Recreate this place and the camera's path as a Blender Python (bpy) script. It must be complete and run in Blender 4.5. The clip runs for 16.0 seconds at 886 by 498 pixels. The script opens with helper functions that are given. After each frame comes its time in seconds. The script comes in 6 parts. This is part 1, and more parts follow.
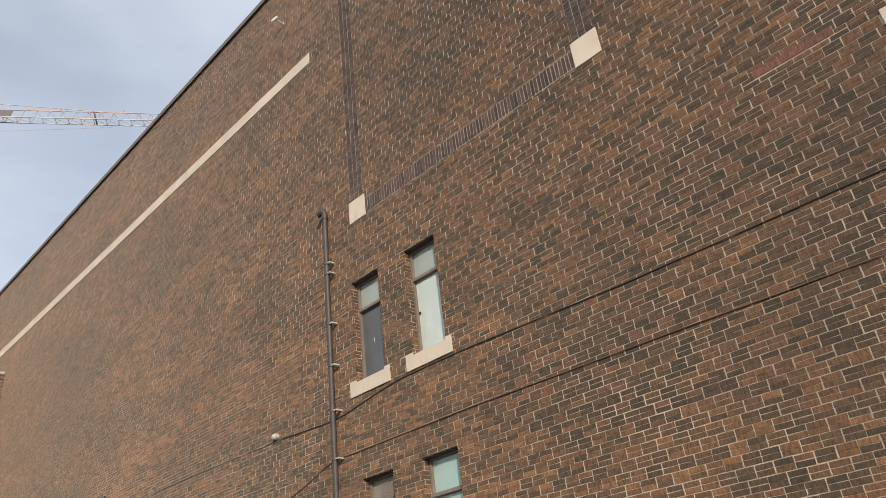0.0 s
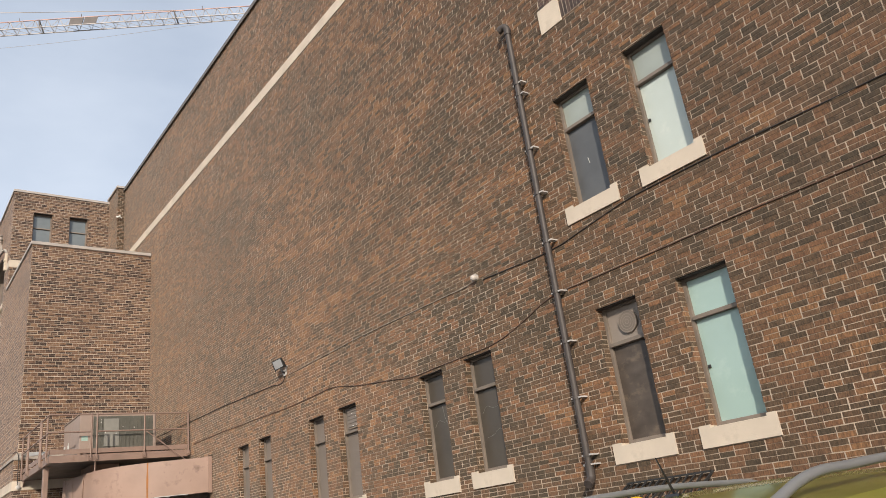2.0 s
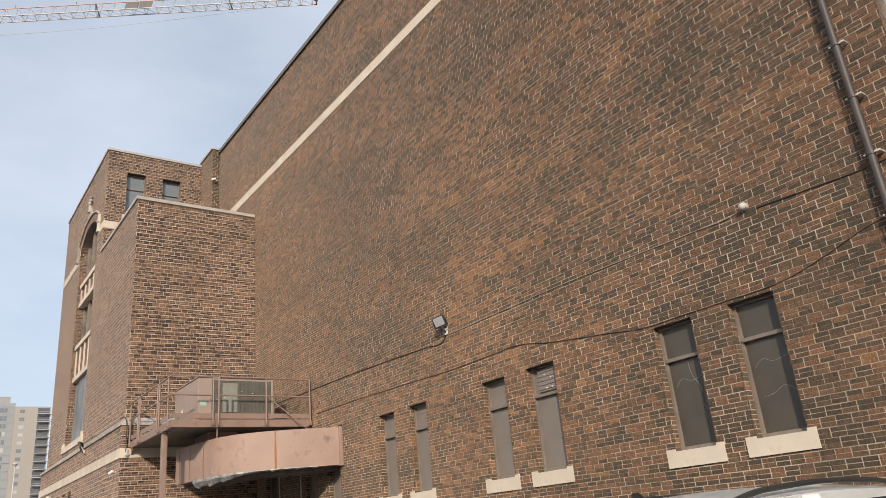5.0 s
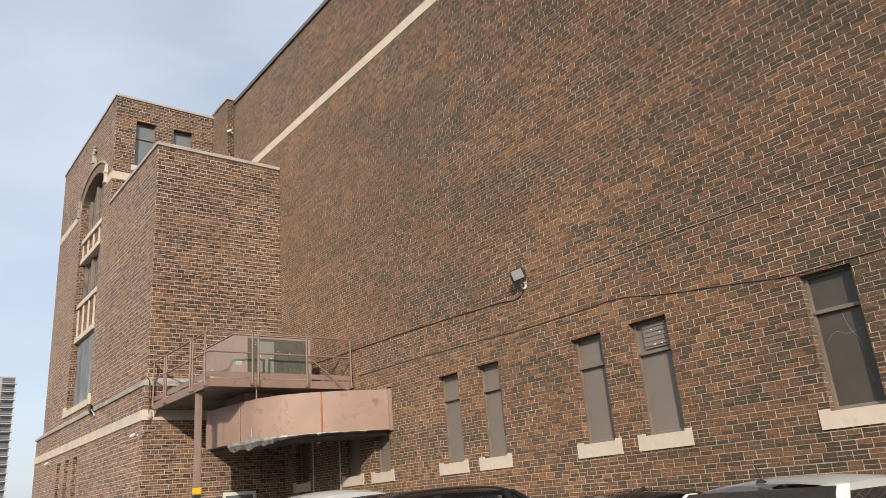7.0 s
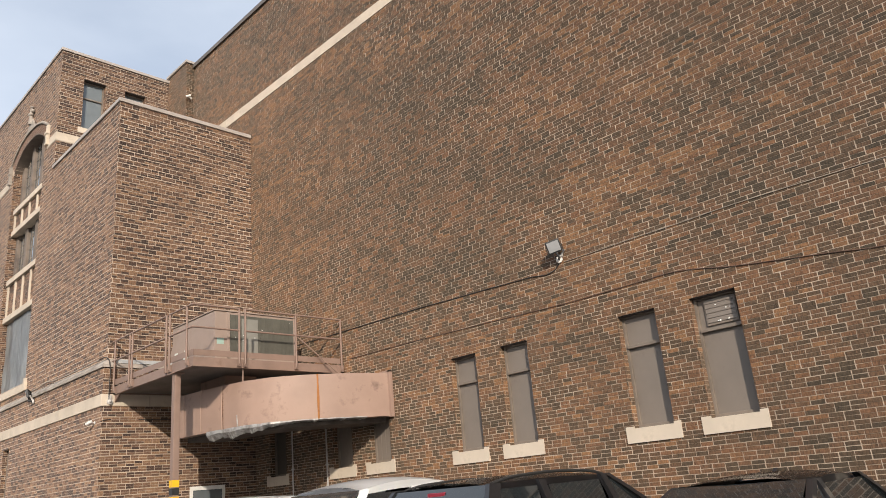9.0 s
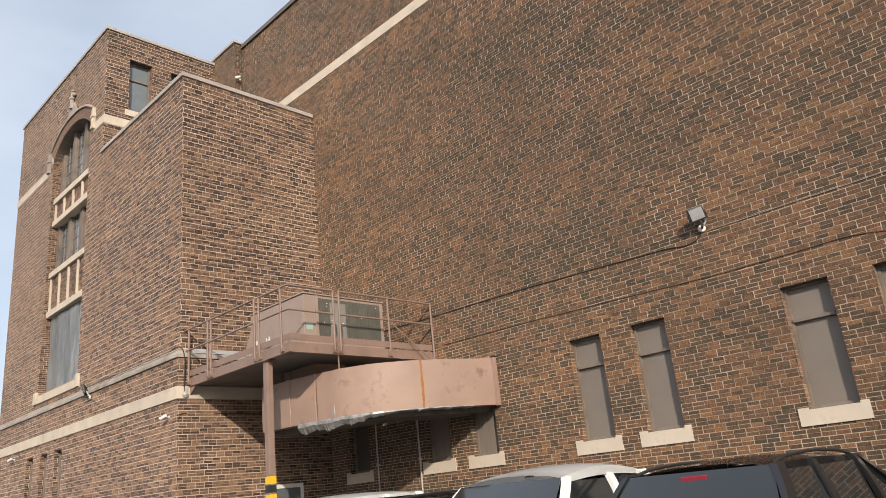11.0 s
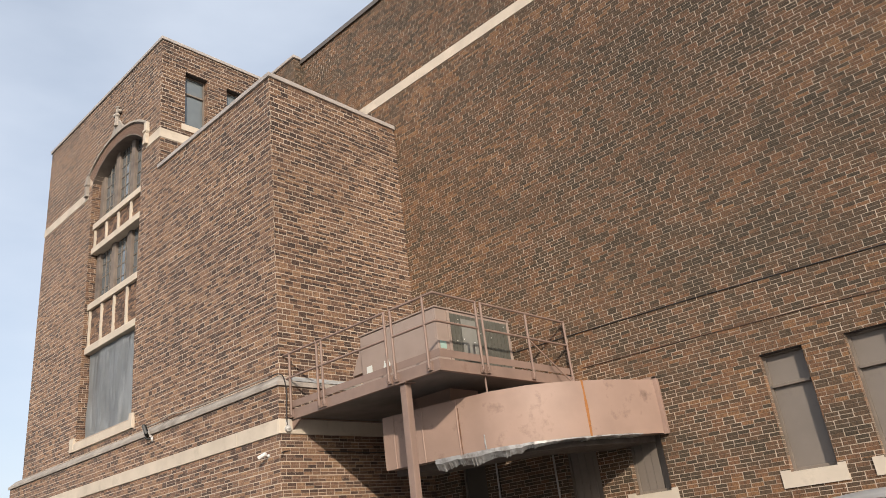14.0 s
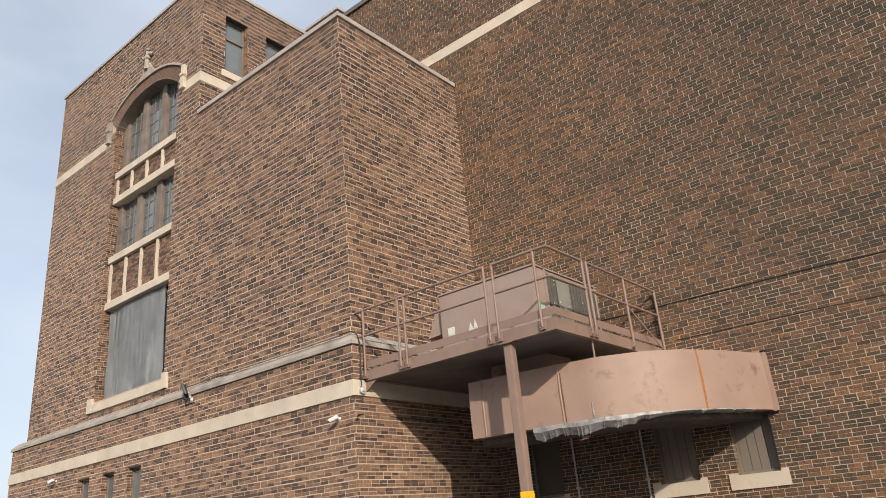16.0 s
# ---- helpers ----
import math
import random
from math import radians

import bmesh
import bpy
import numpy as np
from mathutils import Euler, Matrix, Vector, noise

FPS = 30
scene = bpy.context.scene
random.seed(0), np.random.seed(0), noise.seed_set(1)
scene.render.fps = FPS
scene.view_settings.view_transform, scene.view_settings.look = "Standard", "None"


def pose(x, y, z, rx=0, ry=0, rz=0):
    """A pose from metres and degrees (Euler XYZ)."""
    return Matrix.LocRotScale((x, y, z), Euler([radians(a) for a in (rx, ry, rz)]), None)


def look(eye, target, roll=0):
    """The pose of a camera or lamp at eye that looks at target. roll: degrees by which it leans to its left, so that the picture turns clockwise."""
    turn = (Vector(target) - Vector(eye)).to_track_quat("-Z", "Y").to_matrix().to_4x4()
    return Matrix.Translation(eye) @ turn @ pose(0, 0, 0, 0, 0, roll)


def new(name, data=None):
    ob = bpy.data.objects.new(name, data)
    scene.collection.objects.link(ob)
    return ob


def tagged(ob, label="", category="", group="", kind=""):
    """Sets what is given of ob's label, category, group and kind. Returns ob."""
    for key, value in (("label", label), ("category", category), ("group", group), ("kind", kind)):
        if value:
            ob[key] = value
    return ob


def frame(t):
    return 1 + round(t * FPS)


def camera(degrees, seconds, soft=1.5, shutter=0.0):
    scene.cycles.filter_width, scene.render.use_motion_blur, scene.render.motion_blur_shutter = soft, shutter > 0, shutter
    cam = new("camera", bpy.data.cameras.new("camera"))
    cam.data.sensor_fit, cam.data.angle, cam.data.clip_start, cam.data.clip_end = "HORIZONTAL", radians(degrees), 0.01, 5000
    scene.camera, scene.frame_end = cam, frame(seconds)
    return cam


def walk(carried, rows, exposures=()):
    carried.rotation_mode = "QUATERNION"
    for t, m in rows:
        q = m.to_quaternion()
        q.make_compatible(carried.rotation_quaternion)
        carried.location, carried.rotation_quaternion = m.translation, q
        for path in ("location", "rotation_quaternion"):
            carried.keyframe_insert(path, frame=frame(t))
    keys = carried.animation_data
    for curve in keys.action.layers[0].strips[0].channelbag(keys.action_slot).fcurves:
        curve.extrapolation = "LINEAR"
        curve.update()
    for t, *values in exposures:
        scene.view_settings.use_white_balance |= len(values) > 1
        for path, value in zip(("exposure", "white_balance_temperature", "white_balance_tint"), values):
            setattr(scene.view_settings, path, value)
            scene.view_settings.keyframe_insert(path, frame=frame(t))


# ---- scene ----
cam = camera(61.9, 16.0, soft=0.85)
METRES, EYE, TILT, LEAN, TURN = 20.0, 1.5, 0.0, 0.0, 42.3
ROWS = [
    (0.0, 0.0, 0.0, 0.0, 3.46, 28.41, 6.42),
    (0.5, -0.0251, 0.0186, -0.0017, 5.28, 25.93, 6.39),
    (1.0, -0.0501, 0.0372, -0.0023, 6.83, 23.49, 6.42),
    (1.5, -0.0781, 0.0524, -0.0025, 8.34, 21.32, 6.73),
    (2.0, -0.1066, 0.0695, -0.0035, 10.84, 20.4, 7.27),
    (2.5, -0.1352, 0.0829, -0.0035, 14.19, 20.35, 7.58),
    (3.0, -0.1648, 0.0988, -0.0033, 15.89, 20.26, 7.27),
    (3.5, -0.1917, 0.1104, -0.0025, 13.84, 21.21, 6.25),
    (4.0, -0.2196, 0.1206, -0.0033, 12.45, 21.49, 5.58),
    (4.5, -0.2498, 0.1327, -0.0037, 12.58, 21.06, 5.22),
    (5.0, -0.2799, 0.1421, -0.0037, 12.58, 20.44, 5.21),
    (5.2, -0.2915, 0.1467, -0.0036, 12.55, 20.29, 5.52),
    (7.3, -0.4129, 0.1954, -0.0025, 9.13, 18.38, 4.05),
    (7.5, -0.4245, 0.2, -0.0024, 8.14, 18.59, 3.78),
    (8.0, -0.4499, 0.2151, -0.0016, 5.51, 18.73, 3.34),
    (8.5, -0.4781, 0.2275, -0.0016, 3.75, 18.56, 3.69),
    (9.0, -0.5049, 0.2427, -0.0014, 3.27, 17.95, 5.04),
    (9.2, -0.5162, 0.2483, -0.0011, 3.23, 17.44, 5.62),
    (11.3, -0.635, 0.3066, 0.0016, 3.11, 18.52, 5.69),
    (11.5, -0.6463, 0.3122, 0.0019, 3.17, 18.95, 5.68),
    (12.0, -0.6736, 0.3289, 0.0027, 3.01, 19.98, 5.53),
    (12.5, -0.6988, 0.3454, 0.0033, 2.68, 20.91, 5.4),
    (13.0, -0.7248, 0.3605, 0.0032, 2.25, 21.4, 5.58),
    (13.5, -0.7516, 0.376, 0.0028, 1.41, 21.97, 6.07),
    (14.0, -0.7797, 0.3919, 0.0051, 1.2, 22.32, 6.75),
    (14.5, -0.8081, 0.4052, 0.0041, 1.27, 21.6, 7.27),
    (15.0, -0.8359, 0.4217, 0.004, 0.84, 20.52, 7.34),
    (15.5, -0.8628, 0.4334, 0.0045, -0.5, 20.15, 6.2),
    (16.0, -0.8882, 0.4498, 0.005, -2.24, 21.29, 5.0),
]
walk(cam, [(t, pose(0, 0, EYE, TILT, LEAN, TURN) @ pose(METRES * x, METRES * y, METRES * z, 90 + pitch, roll, yaw)) for t, x, y, z, yaw, pitch, roll in ROWS],
     [(0.0, -0.10), (1.5, -0.08), (2.5, 0.08), (3.0, -0.36), (3.5, -0.46), (4.0, -0.06), (4.5, 0.0), (8.5, 0.0), (9.0, 0.10), (11.5, 0.05), (13.0, 0.06), (16.0, 0.0)])
GROUND = -0.12
SUN_WAY = Vector((-1.22, 1.0, -0.71)).normalized()

# ---- light ----
world = bpy.data.worlds.new("world")
scene.world = world
world.use_nodes = True
wt = world.node_tree
wt.nodes.clear()
w_out = wt.nodes.new("ShaderNodeOutputWorld")
w_bg = wt.nodes.new("ShaderNodeBackground")
w_sky = wt.nodes.new("ShaderNodeTexSky")
w_sky.sky_type = "NISHITA"
w_sky.sun_disc = False
w_sky.sun_elevation = math.asin(-SUN_WAY.z)
w_sky.sun_rotation = math.atan2(-SUN_WAY.x, -SUN_WAY.y)
w_sky.air_density, w_sky.dust_density, w_sky.ozone_density = 1.0, 2.5, 1.0
w_co = wt.nodes.new("ShaderNodeTexCoord")
w_map = wt.nodes.new("ShaderNodeMapping")
w_map.inputs["Scale"].default_value = (1.0, 1.0, 2.6)
w_noise = wt.nodes.new("ShaderNodeTexNoise")
w_noise.inputs["Scale"].default_value = 1.7
w_noise.inputs["Detail"].default_value = 6.0
w_ramp = wt.nodes.new("ShaderNodeMapRange")
w_ramp.inputs["From Min"].default_value, w_ramp.inputs["From Max"].default_value = 0.35, 0.75
w_ramp.inputs["To Min"].default_value, w_ramp.inputs["To Max"].default_value = 0.45, 0.92
w_mix = wt.nodes.new("ShaderNodeMix")
w_mix.data_type = "RGBA"
w_mix.inputs[7].default_value = (5.7, 6.2, 7.0, 1)
wt.links.new(w_co.outputs["Generated"], w_map.inputs["Vector"])
wt.links.new(w_map.outputs["Vector"], w_noise.inputs["Vector"])
wt.links.new(w_noise.outputs["Fac"], w_ramp.inputs["Value"])
wt.links.new(w_ramp.outputs["Result"], w_mix.inputs[0])
wt.links.new(w_sky.outputs["Color"], w_mix.inputs[6])
wt.links.new(w_mix.outputs[2], w_bg.inputs["Color"])
w_bg.inputs["Strength"].default_value = 0.148
wt.links.new(w_bg.outputs["Background"], w_out.inputs["Surface"])

sun = new("sun", bpy.data.lights.new("sun", "SUN"))
sun.data.energy, sun.data.angle, sun.data.color = 3.9, radians(0.8), (1.0, 0.88, 0.74)
sun.matrix_world = look((40, -40, 30), Vector((40, -40, 30)) + SUN_WAY)


# ---- materials ----
def material(name, colour, rough=0.8, metal=0.0, vary=0.12, scale=3.0, bump=0.25, grain=60.0, stain=None, stain_at=(0.55, 0.75), stain_scale=1.2, coat=0.0, stretch=(1, 1, 1)):
    """A surface with broad tone variation, optional stains and a fine relief."""
    m = bpy.data.materials.new(name)
    m.use_nodes = True
    t = m.node_tree
    b = t.nodes["Principled BSDF"]
    b.inputs["Roughness"].default_value, b.inputs["Metallic"].default_value = rough, metal
    b.inputs["Coat Weight"].default_value = coat
    co = t.nodes.new("ShaderNodeTexCoord")
    mp = t.nodes.new("ShaderNodeMapping")
    mp.inputs["Scale"].default_value = stretch
    t.links.new(co.outputs["Object"], mp.inputs["Vector"])
    n1 = t.nodes.new("ShaderNodeTexNoise")
    n1.inputs["Scale"].default_value, n1.inputs["Detail"].default_value = scale, 5
    t.links.new(mp.outputs["Vector"], n1.inputs["Vector"])
    r1 = t.nodes.new("ShaderNodeMapRange")
    r1.inputs["From Min"].default_value, r1.inputs["From Max"].default_value = 0.3, 0.7
    r1.inputs["To Min"].default_value, r1.inputs["To Max"].default_value = 1 - vary, 1 + vary
    t.links.new(n1.outputs["Fac"], r1.inputs["Value"])
    hs = t.nodes.new("ShaderNodeHueSaturation")
    hs.inputs["Color"].default_value = (*colour, 1)
    t.links.new(r1.outputs["Result"], hs.inputs["Value"])
    colour_out = hs.outputs["Color"]
    n2 = t.nodes.new("ShaderNodeTexNoise")
    n2.inputs["Scale"].default_value, n2.inputs["Detail"].default_value = grain, 4
    t.links.new(mp.outputs["Vector"], n2.inputs["Vector"])
    if stain:
        n3 = t.nodes.new("ShaderNodeTexNoise")
        n3.inputs["Scale"].default_value, n3.inputs["Detail"].default_value = stain_scale, 8
        n3.inputs["Roughness"].default_value = 0.65
        t.links.new(mp.outputs["Vector"], n3.inputs["Vector"])
        r3 = t.nodes.new("ShaderNodeMapRange")
        r3.inputs["From Min"].default_value, r3.inputs["From Max"].default_value = stain_at
        t.links.new(n3.outputs["Fac"], r3.inputs["Value"])
        mx = t.nodes.new("ShaderNodeMix")
        mx.data_type = "RGBA"
        mx.inputs[7].default_value = (*stain, 1)
        t.links.new(r3.outputs["Result"], mx.inputs[0])
        t.links.new(colour_out, mx.inputs[6])
        colour_out = mx.outputs[2]
    t.links.new(colour_out, b.inputs["Base Color"])
    if bump:
        bp = t.nodes.new("ShaderNodeBump")
        bp.inputs["Strength"].default_value, bp.inputs["Distance"].default_value = bump, 0.004
        t.links.new(n2.outputs["Fac"], bp.inputs["Height"])
        t.links.new(bp.outputs["Normal"], b.inputs["Normal"])
    return m


def brick_material(name, tones, value=1.0, patch=0.24, haze_sheen=0.0):
    """Fired brick: a tone for each brick, broad patches along the wall, vertical wire-cut texture, a sheen for haze at
    a slant.
    """
    m = bpy.data.materials.new(name)
    m.use_nodes = True
    t = m.node_tree
    b = t.nodes["Principled BSDF"]
    b.inputs["Roughness"].default_value, b.inputs["Diffuse Roughness"].default_value = 0.82, 1.0
    # warm sheen paints in the pale haze that veils the walls at glancing angles
    b.inputs["Sheen Weight"].default_value, b.inputs["Sheen Roughness"].default_value = haze_sheen, 0.35
    b.inputs["Sheen Tint"].default_value = (1.0, 0.84, 0.70, 1)
    geo, info = t.nodes.new("ShaderNodeNewGeometry"), t.nodes.new("ShaderNodeObjectInfo")
    add = t.nodes.new("ShaderNodeMath")
    add.operation = "ADD"
    tone = t.nodes.new("ShaderNodeAttribute")
    tone.attribute_name = "tone"
    t.links.new(tone.outputs["Fac"], add.inputs[0])
    t.links.new(info.outputs["Random"], add.inputs[1])
    fr = t.nodes.new("ShaderNodeMath")
    fr.operation = "FRACT"
    t.links.new(add.outputs[0], fr.inputs[0])
    broad = t.nodes.new("ShaderNodeTexNoise")
    broad.inputs["Scale"].default_value, broad.inputs["Detail"].default_value = 0.42, 5
    lay = t.nodes.new("ShaderNodeMapping")
    lay.inputs["Scale"].default_value = (0.8, 0.8, 2.0)
    t.links.new(geo.outputs["Position"], lay.inputs["Vector"])
    t.links.new(lay.outputs["Vector"], broad.inputs["Vector"])
    br = t.nodes.new("ShaderNodeMapRange")
    br.inputs["From Min"].default_value, br.inputs["From Max"].default_value = 0.3, 0.7
    br.inputs["To Min"].default_value, br.inputs["To Max"].default_value = -patch, patch
    t.links.new(broad.outputs["Fac"], br.inputs["Value"])
    mixv = t.nodes.new("ShaderNodeMath")
    mixv.operation = "ADD"
    mixv.use_clamp = True
    t.links.new(fr.outputs[0], mixv.inputs[0])
    t.links.new(br.outputs["Result"], mixv.inputs[1])
    ramp = t.nodes.new("ShaderNodeValToRGB")
    ramp.color_ramp.elements.remove(ramp.color_ramp.elements[1])
    for i, (at, c) in enumerate(tones):
        e = ramp.color_ramp.elements[0] if i == 0 else ramp.color_ramp.elements.new(at)
        e.position, e.color = at, (*[v * value for v in c], 1)
    t.links.new(mixv.outputs[0], ramp.inputs["Fac"])
    mp = t.nodes.new("ShaderNodeMapping")
    mp.inputs["Scale"].default_value = (1, 1, 0.22)
    t.links.new(geo.outputs["Position"], mp.inputs["Vector"])
    fine = t.nodes.new("ShaderNodeTexNoise")
    fine.inputs["Scale"].default_value, fine.inputs["Detail"].default_value = 85, 4
    t.links.new(mp.outputs["Vector"], fine.inputs["Vector"])
    fv = t.nodes.new("ShaderNodeMapRange")
    fv.inputs["From Min"].default_value, fv.inputs["From Max"].default_value = 0.3, 0.7
    fv.inputs["To Min"].default_value, fv.inputs["To Max"].default_value = 0.50, 1.52
    t.links.new(fine.outputs["Fac"], fv.inputs["Value"])
    hs = t.nodes.new("ShaderNodeHueSaturation")
    t.links.new(ramp.outputs["Color"], hs.inputs["Color"])
    t.links.new(fv.outputs["Result"], hs.inputs["Value"])
    t.links.new(hs.outputs["Color"], b.inputs["Base Color"])
    bp = t.nodes.new("ShaderNodeBump")
    bp.inputs["Strength"].default_value, bp.inputs["Distance"].default_value = 0.7, 0.005
    t.links.new(fine.outputs["Fac"], bp.inputs["Height"])
    t.links.new(bp.outputs["Normal"], b.inputs["Normal"])
    return m


def glass_material(name, colour, rough=0.05):
    """A dark or tinted pane that reflects the sky."""
    m = material(name, colour, rough, 0, 0.1, 2.0, 0.0)
    m.node_tree.nodes["Principled BSDF"].inputs["Coat Weight"].default_value = 1.0
    m.node_tree.nodes["Principled BSDF"].inputs["Coat Roughness"].default_value = 0.03
    return m


DARK_TONES = ((0.0, (0.060, 0.043, 0.026)), (0.25, (0.086, 0.055, 0.032)), (0.5, (0.114, 0.067, 0.037)), (0.72, (0.145, 0.077, 0.041)), (0.90, (0.172, 0.086, 0.043)), (1.0, (0.215, 0.112, 0.052)))
TAN_TONES = ((0.0, (0.050, 0.032, 0.025)), (0.22, (0.072, 0.043, 0.032)), (0.38, (0.130, 0.076, 0.052)), (0.6, (0.170, 0.098, 0.064)), (0.82, (0.205, 0.118, 0.072)), (1.0, (0.245, 0.146, 0.086)))
PURPLE_TONES = ((0.0, (0.054, 0.042, 0.040)), (0.5, (0.086, 0.061, 0.053)), (1.0, (0.126, 0.081, 0.064)))
RED_TONES = ((0.0, (0.17, 0.075, 0.055)), (1.0, (0.23, 0.10, 0.07)))
M_BRICK = brick_material("brick_dark", DARK_TONES, 1.0, 0.28, 0.72)
M_BRICK_TAN = brick_material("brick_tan", TAN_TONES, 1.0, 0.16, 0.35)
M_BRICK_PURPLE = brick_material("brick_purple", PURPLE_TONES)
M_BRICK_RED = brick_material("brick_red", RED_TONES)
M_MULLION = material("dark_mullion_stone", (0.19, 0.155, 0.13), 0.9, 0, 0.2, 3.0, 0.4, 60, (0.10, 0.08, 0.07), (0.5, 0.75), 2.0)
M_MORTAR = material("mortar", (0.50, 0.41, 0.325), 0.95, 0, 0.2, 1.2, 0.5, 120, (0.33, 0.265, 0.205), (0.48, 0.7), 0.5)
M_STONE = material("limestone", (0.58, 0.50, 0.405), 0.85, 0, 0.10, 2.0, 0.3, 90, (0.42, 0.36, 0.28), (0.56, 0.8), 2.5)
M_STONE_GREY = material("weathered_stone", (0.36, 0.32, 0.28), 0.9, 0, 0.2, 3.0, 0.4, 60, (0.17, 0.15, 0.13), (0.5, 0.75), 2.0)
M_COPING = material("coping_metal", (0.40, 0.36, 0.33), 0.55, 0.0, 0.12, 2.0, 0.1, 30)
M_COPING_DARK = material("dark_coping", (0.13, 0.115, 0.105), 0.6, 0.0, 0.12, 2.0, 0.1, 30)
M_LINTEL = material("lintel_steel", (0.055, 0.045, 0.04), 0.7, 0, 0.2, 6, 0.2)
M_FRAME = material("window_frame_paint", (0.20, 0.165, 0.135), 0.6, 0, 0.15, 5, 0.15)
M_PANEL = material("taupe_panel", (0.20, 0.17, 0.145), 0.55, 0, 0.06, 2.5, 0.08, 40, (0.15, 0.125, 0.105), (0.55, 0.8), 3)
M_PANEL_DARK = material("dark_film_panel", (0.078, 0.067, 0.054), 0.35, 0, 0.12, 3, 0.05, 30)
M_PANEL_GREY = material("slate_panel", (0.105, 0.110, 0.115), 0.35, 0, 0.12, 3, 0.05, 30)
M_GREENISH = material("dusty_glass", (0.33, 0.37, 0.34), 0.3, 0, 0.08, 2, 0.03, 30, coat=0.5)
M_AQUA = material("painted_aqua_glass", (0.36, 0.50, 0.465), 0.25, 0, 0.07, 1.5, 0.03, 20, (0.50, 0.62, 0.56), (0.5, 0.8), 1.5, coat=0.6)
M_PALE = material("painted_white_glass", (0.52, 0.59, 0.55), 0.25, 0, 0.05, 1.5, 0.03, 20, (0.70, 0.72, 0.66), (0.5, 0.8), 2, coat=0.6)
M_DIRTY = material("dirty_boarded_glass", (0.085, 0.068, 0.055), 0.4, 0, 0.3, 4, 0.1, 20, (0.19, 0.145, 0.105), (0.52, 0.72), 3.5, stretch=(1, 1, 1.6))
M_BEIGE_PALE = material("pale_beige_plastic", (0.46, 0.42, 0.38), 0.5, 0, 0.06, 3, 0.05)
M_BEIGE = material("beige_plastic", (0.27, 0.23, 0.195), 0.5, 0, 0.06, 3, 0.05)
M_GLASS = glass_material("window_glass", (0.12, 0.14, 0.15))
# lighter base colour puts the mirrored sky into the glass
M_GLASS_SKY = glass_material("sky_reflection_glass", (0.16, 0.18, 0.185))
M_BLIND = material("roller_blind", (0.62, 0.62, 0.58), 0.8, 0, 0.06, 2)
M_SHEET = material("plastic_sheet", (0.38, 0.39, 0.39), 0.35, 0, 0.2, 1.2, 0.15, 8, (0.52, 0.54, 0.55), (0.5, 0.75), 2.0, coat=0.5, stretch=(1.6, 1, 0.5))
M_STEEL = material("brown_painted_steel", (0.255, 0.175, 0.140), 0.55, 0, 0.12, 3, 0.2, 50, (0.16, 0.095, 0.065), (0.58, 0.8), 3)
M_DUCT = material("painted_duct_sheet", (0.335, 0.228, 0.18), 0.6, 0, 0.14, 1.3, 0.3, 14, (0.19, 0.125, 0.10), (0.56, 0.72), 2.6)
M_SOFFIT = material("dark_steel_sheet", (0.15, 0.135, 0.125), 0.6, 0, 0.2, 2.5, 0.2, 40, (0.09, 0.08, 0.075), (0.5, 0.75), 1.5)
M_RUST = material("rust", (0.36, 0.15, 0.045), 0.9, 0, 0.35, 9, 0.5, 40, (0.20, 0.085, 0.03), (0.5, 0.7), 9)
M_RUST_DARK = material("dark_rust", (0.13, 0.065, 0.035), 0.9, 0, 0.35, 9, 0.5, 40)
M_FOIL = material("torn_foil", (0.34, 0.335, 0.33), 0.45, 0.2, 0.25, 9, 0.8, 25, (0.15, 0.135, 0.125), (0.45, 0.65), 6)
M_WOOL = material("dirty_insulation", (0.10, 0.082, 0.07), 0.95, 0, 0.3, 5, 0.8, 30)
M_UNIT = material("unit_sheet_metal", (0.33, 0.255, 0.215), 0.55, 0, 0.08, 2, 0.1, 30, (0.25, 0.19, 0.155), (0.56, 0.8), 2)
M_COIL = material("coil_fins", (0.135, 0.132, 0.112), 0.32, 0.2, 0.15, 4, 0.4, 150)
M_WHITE = material("white_plastic", (0.74, 0.73, 0.70), 0.45, 0, 0.06, 4)
M_CARD = material("grey_card", (0.24, 0.235, 0.21), 0.7, 0, 0.1, 4)
M_LABEL = material("paper_label", (0.62, 0.64, 0.60), 0.7, 0, 0.05, 4)
M_LABEL_GREEN = material("green_label", (0.34, 0.48, 0.42), 0.6, 0, 0.05, 4)
M_BLACK = material("black_plastic", (0.025, 0.025, 0.025), 0.5, 0, 0.15, 4)
M_CABLE = material("black_cable", (0.035, 0.030, 0.028), 0.7, 0, 0.15, 4)
M_CABLE_PALE = material("pale_cable", (0.36, 0.31, 0.26), 0.7, 0, 0.15, 4)
M_CABLE_BROWN = material("brown_cable", (0.12, 0.07, 0.05), 0.7, 0, 0.15, 4)
M_PIPE = material("cast_iron_pipe", (0.060, 0.050, 0.046), 0.55, 0.0, 0.2, 4, 0.2, 60)
M_GALV = material("galvanised", (0.50, 0.48, 0.46), 0.5, 0.1, 0.12, 6, 0.1)
M_YELLOW = material("yellow_bollard_sleeve", (0.80, 0.48, 0.02), 0.5, 0, 0.06, 3, 0.05, 20, (0.5, 0.3, 0.03), (0.62, 0.85), 4)
M_LAMP = material("floodlight_glass", (0.30, 0.31, 0.32), 0.15, 0, 0.05, 4, 0, coat=1.0)
M_ASPHALT = material("asphalt", (0.115, 0.108, 0.098), 0.92, 0, 0.25, 0.6, 0.6, 160, (0.07, 0.066, 0.06), (0.55, 0.75), 0.25)
M_ROOF = material("roof_gravel", (0.20, 0.19, 0.175), 0.95, 0, 0.2, 2, 0.5, 90)
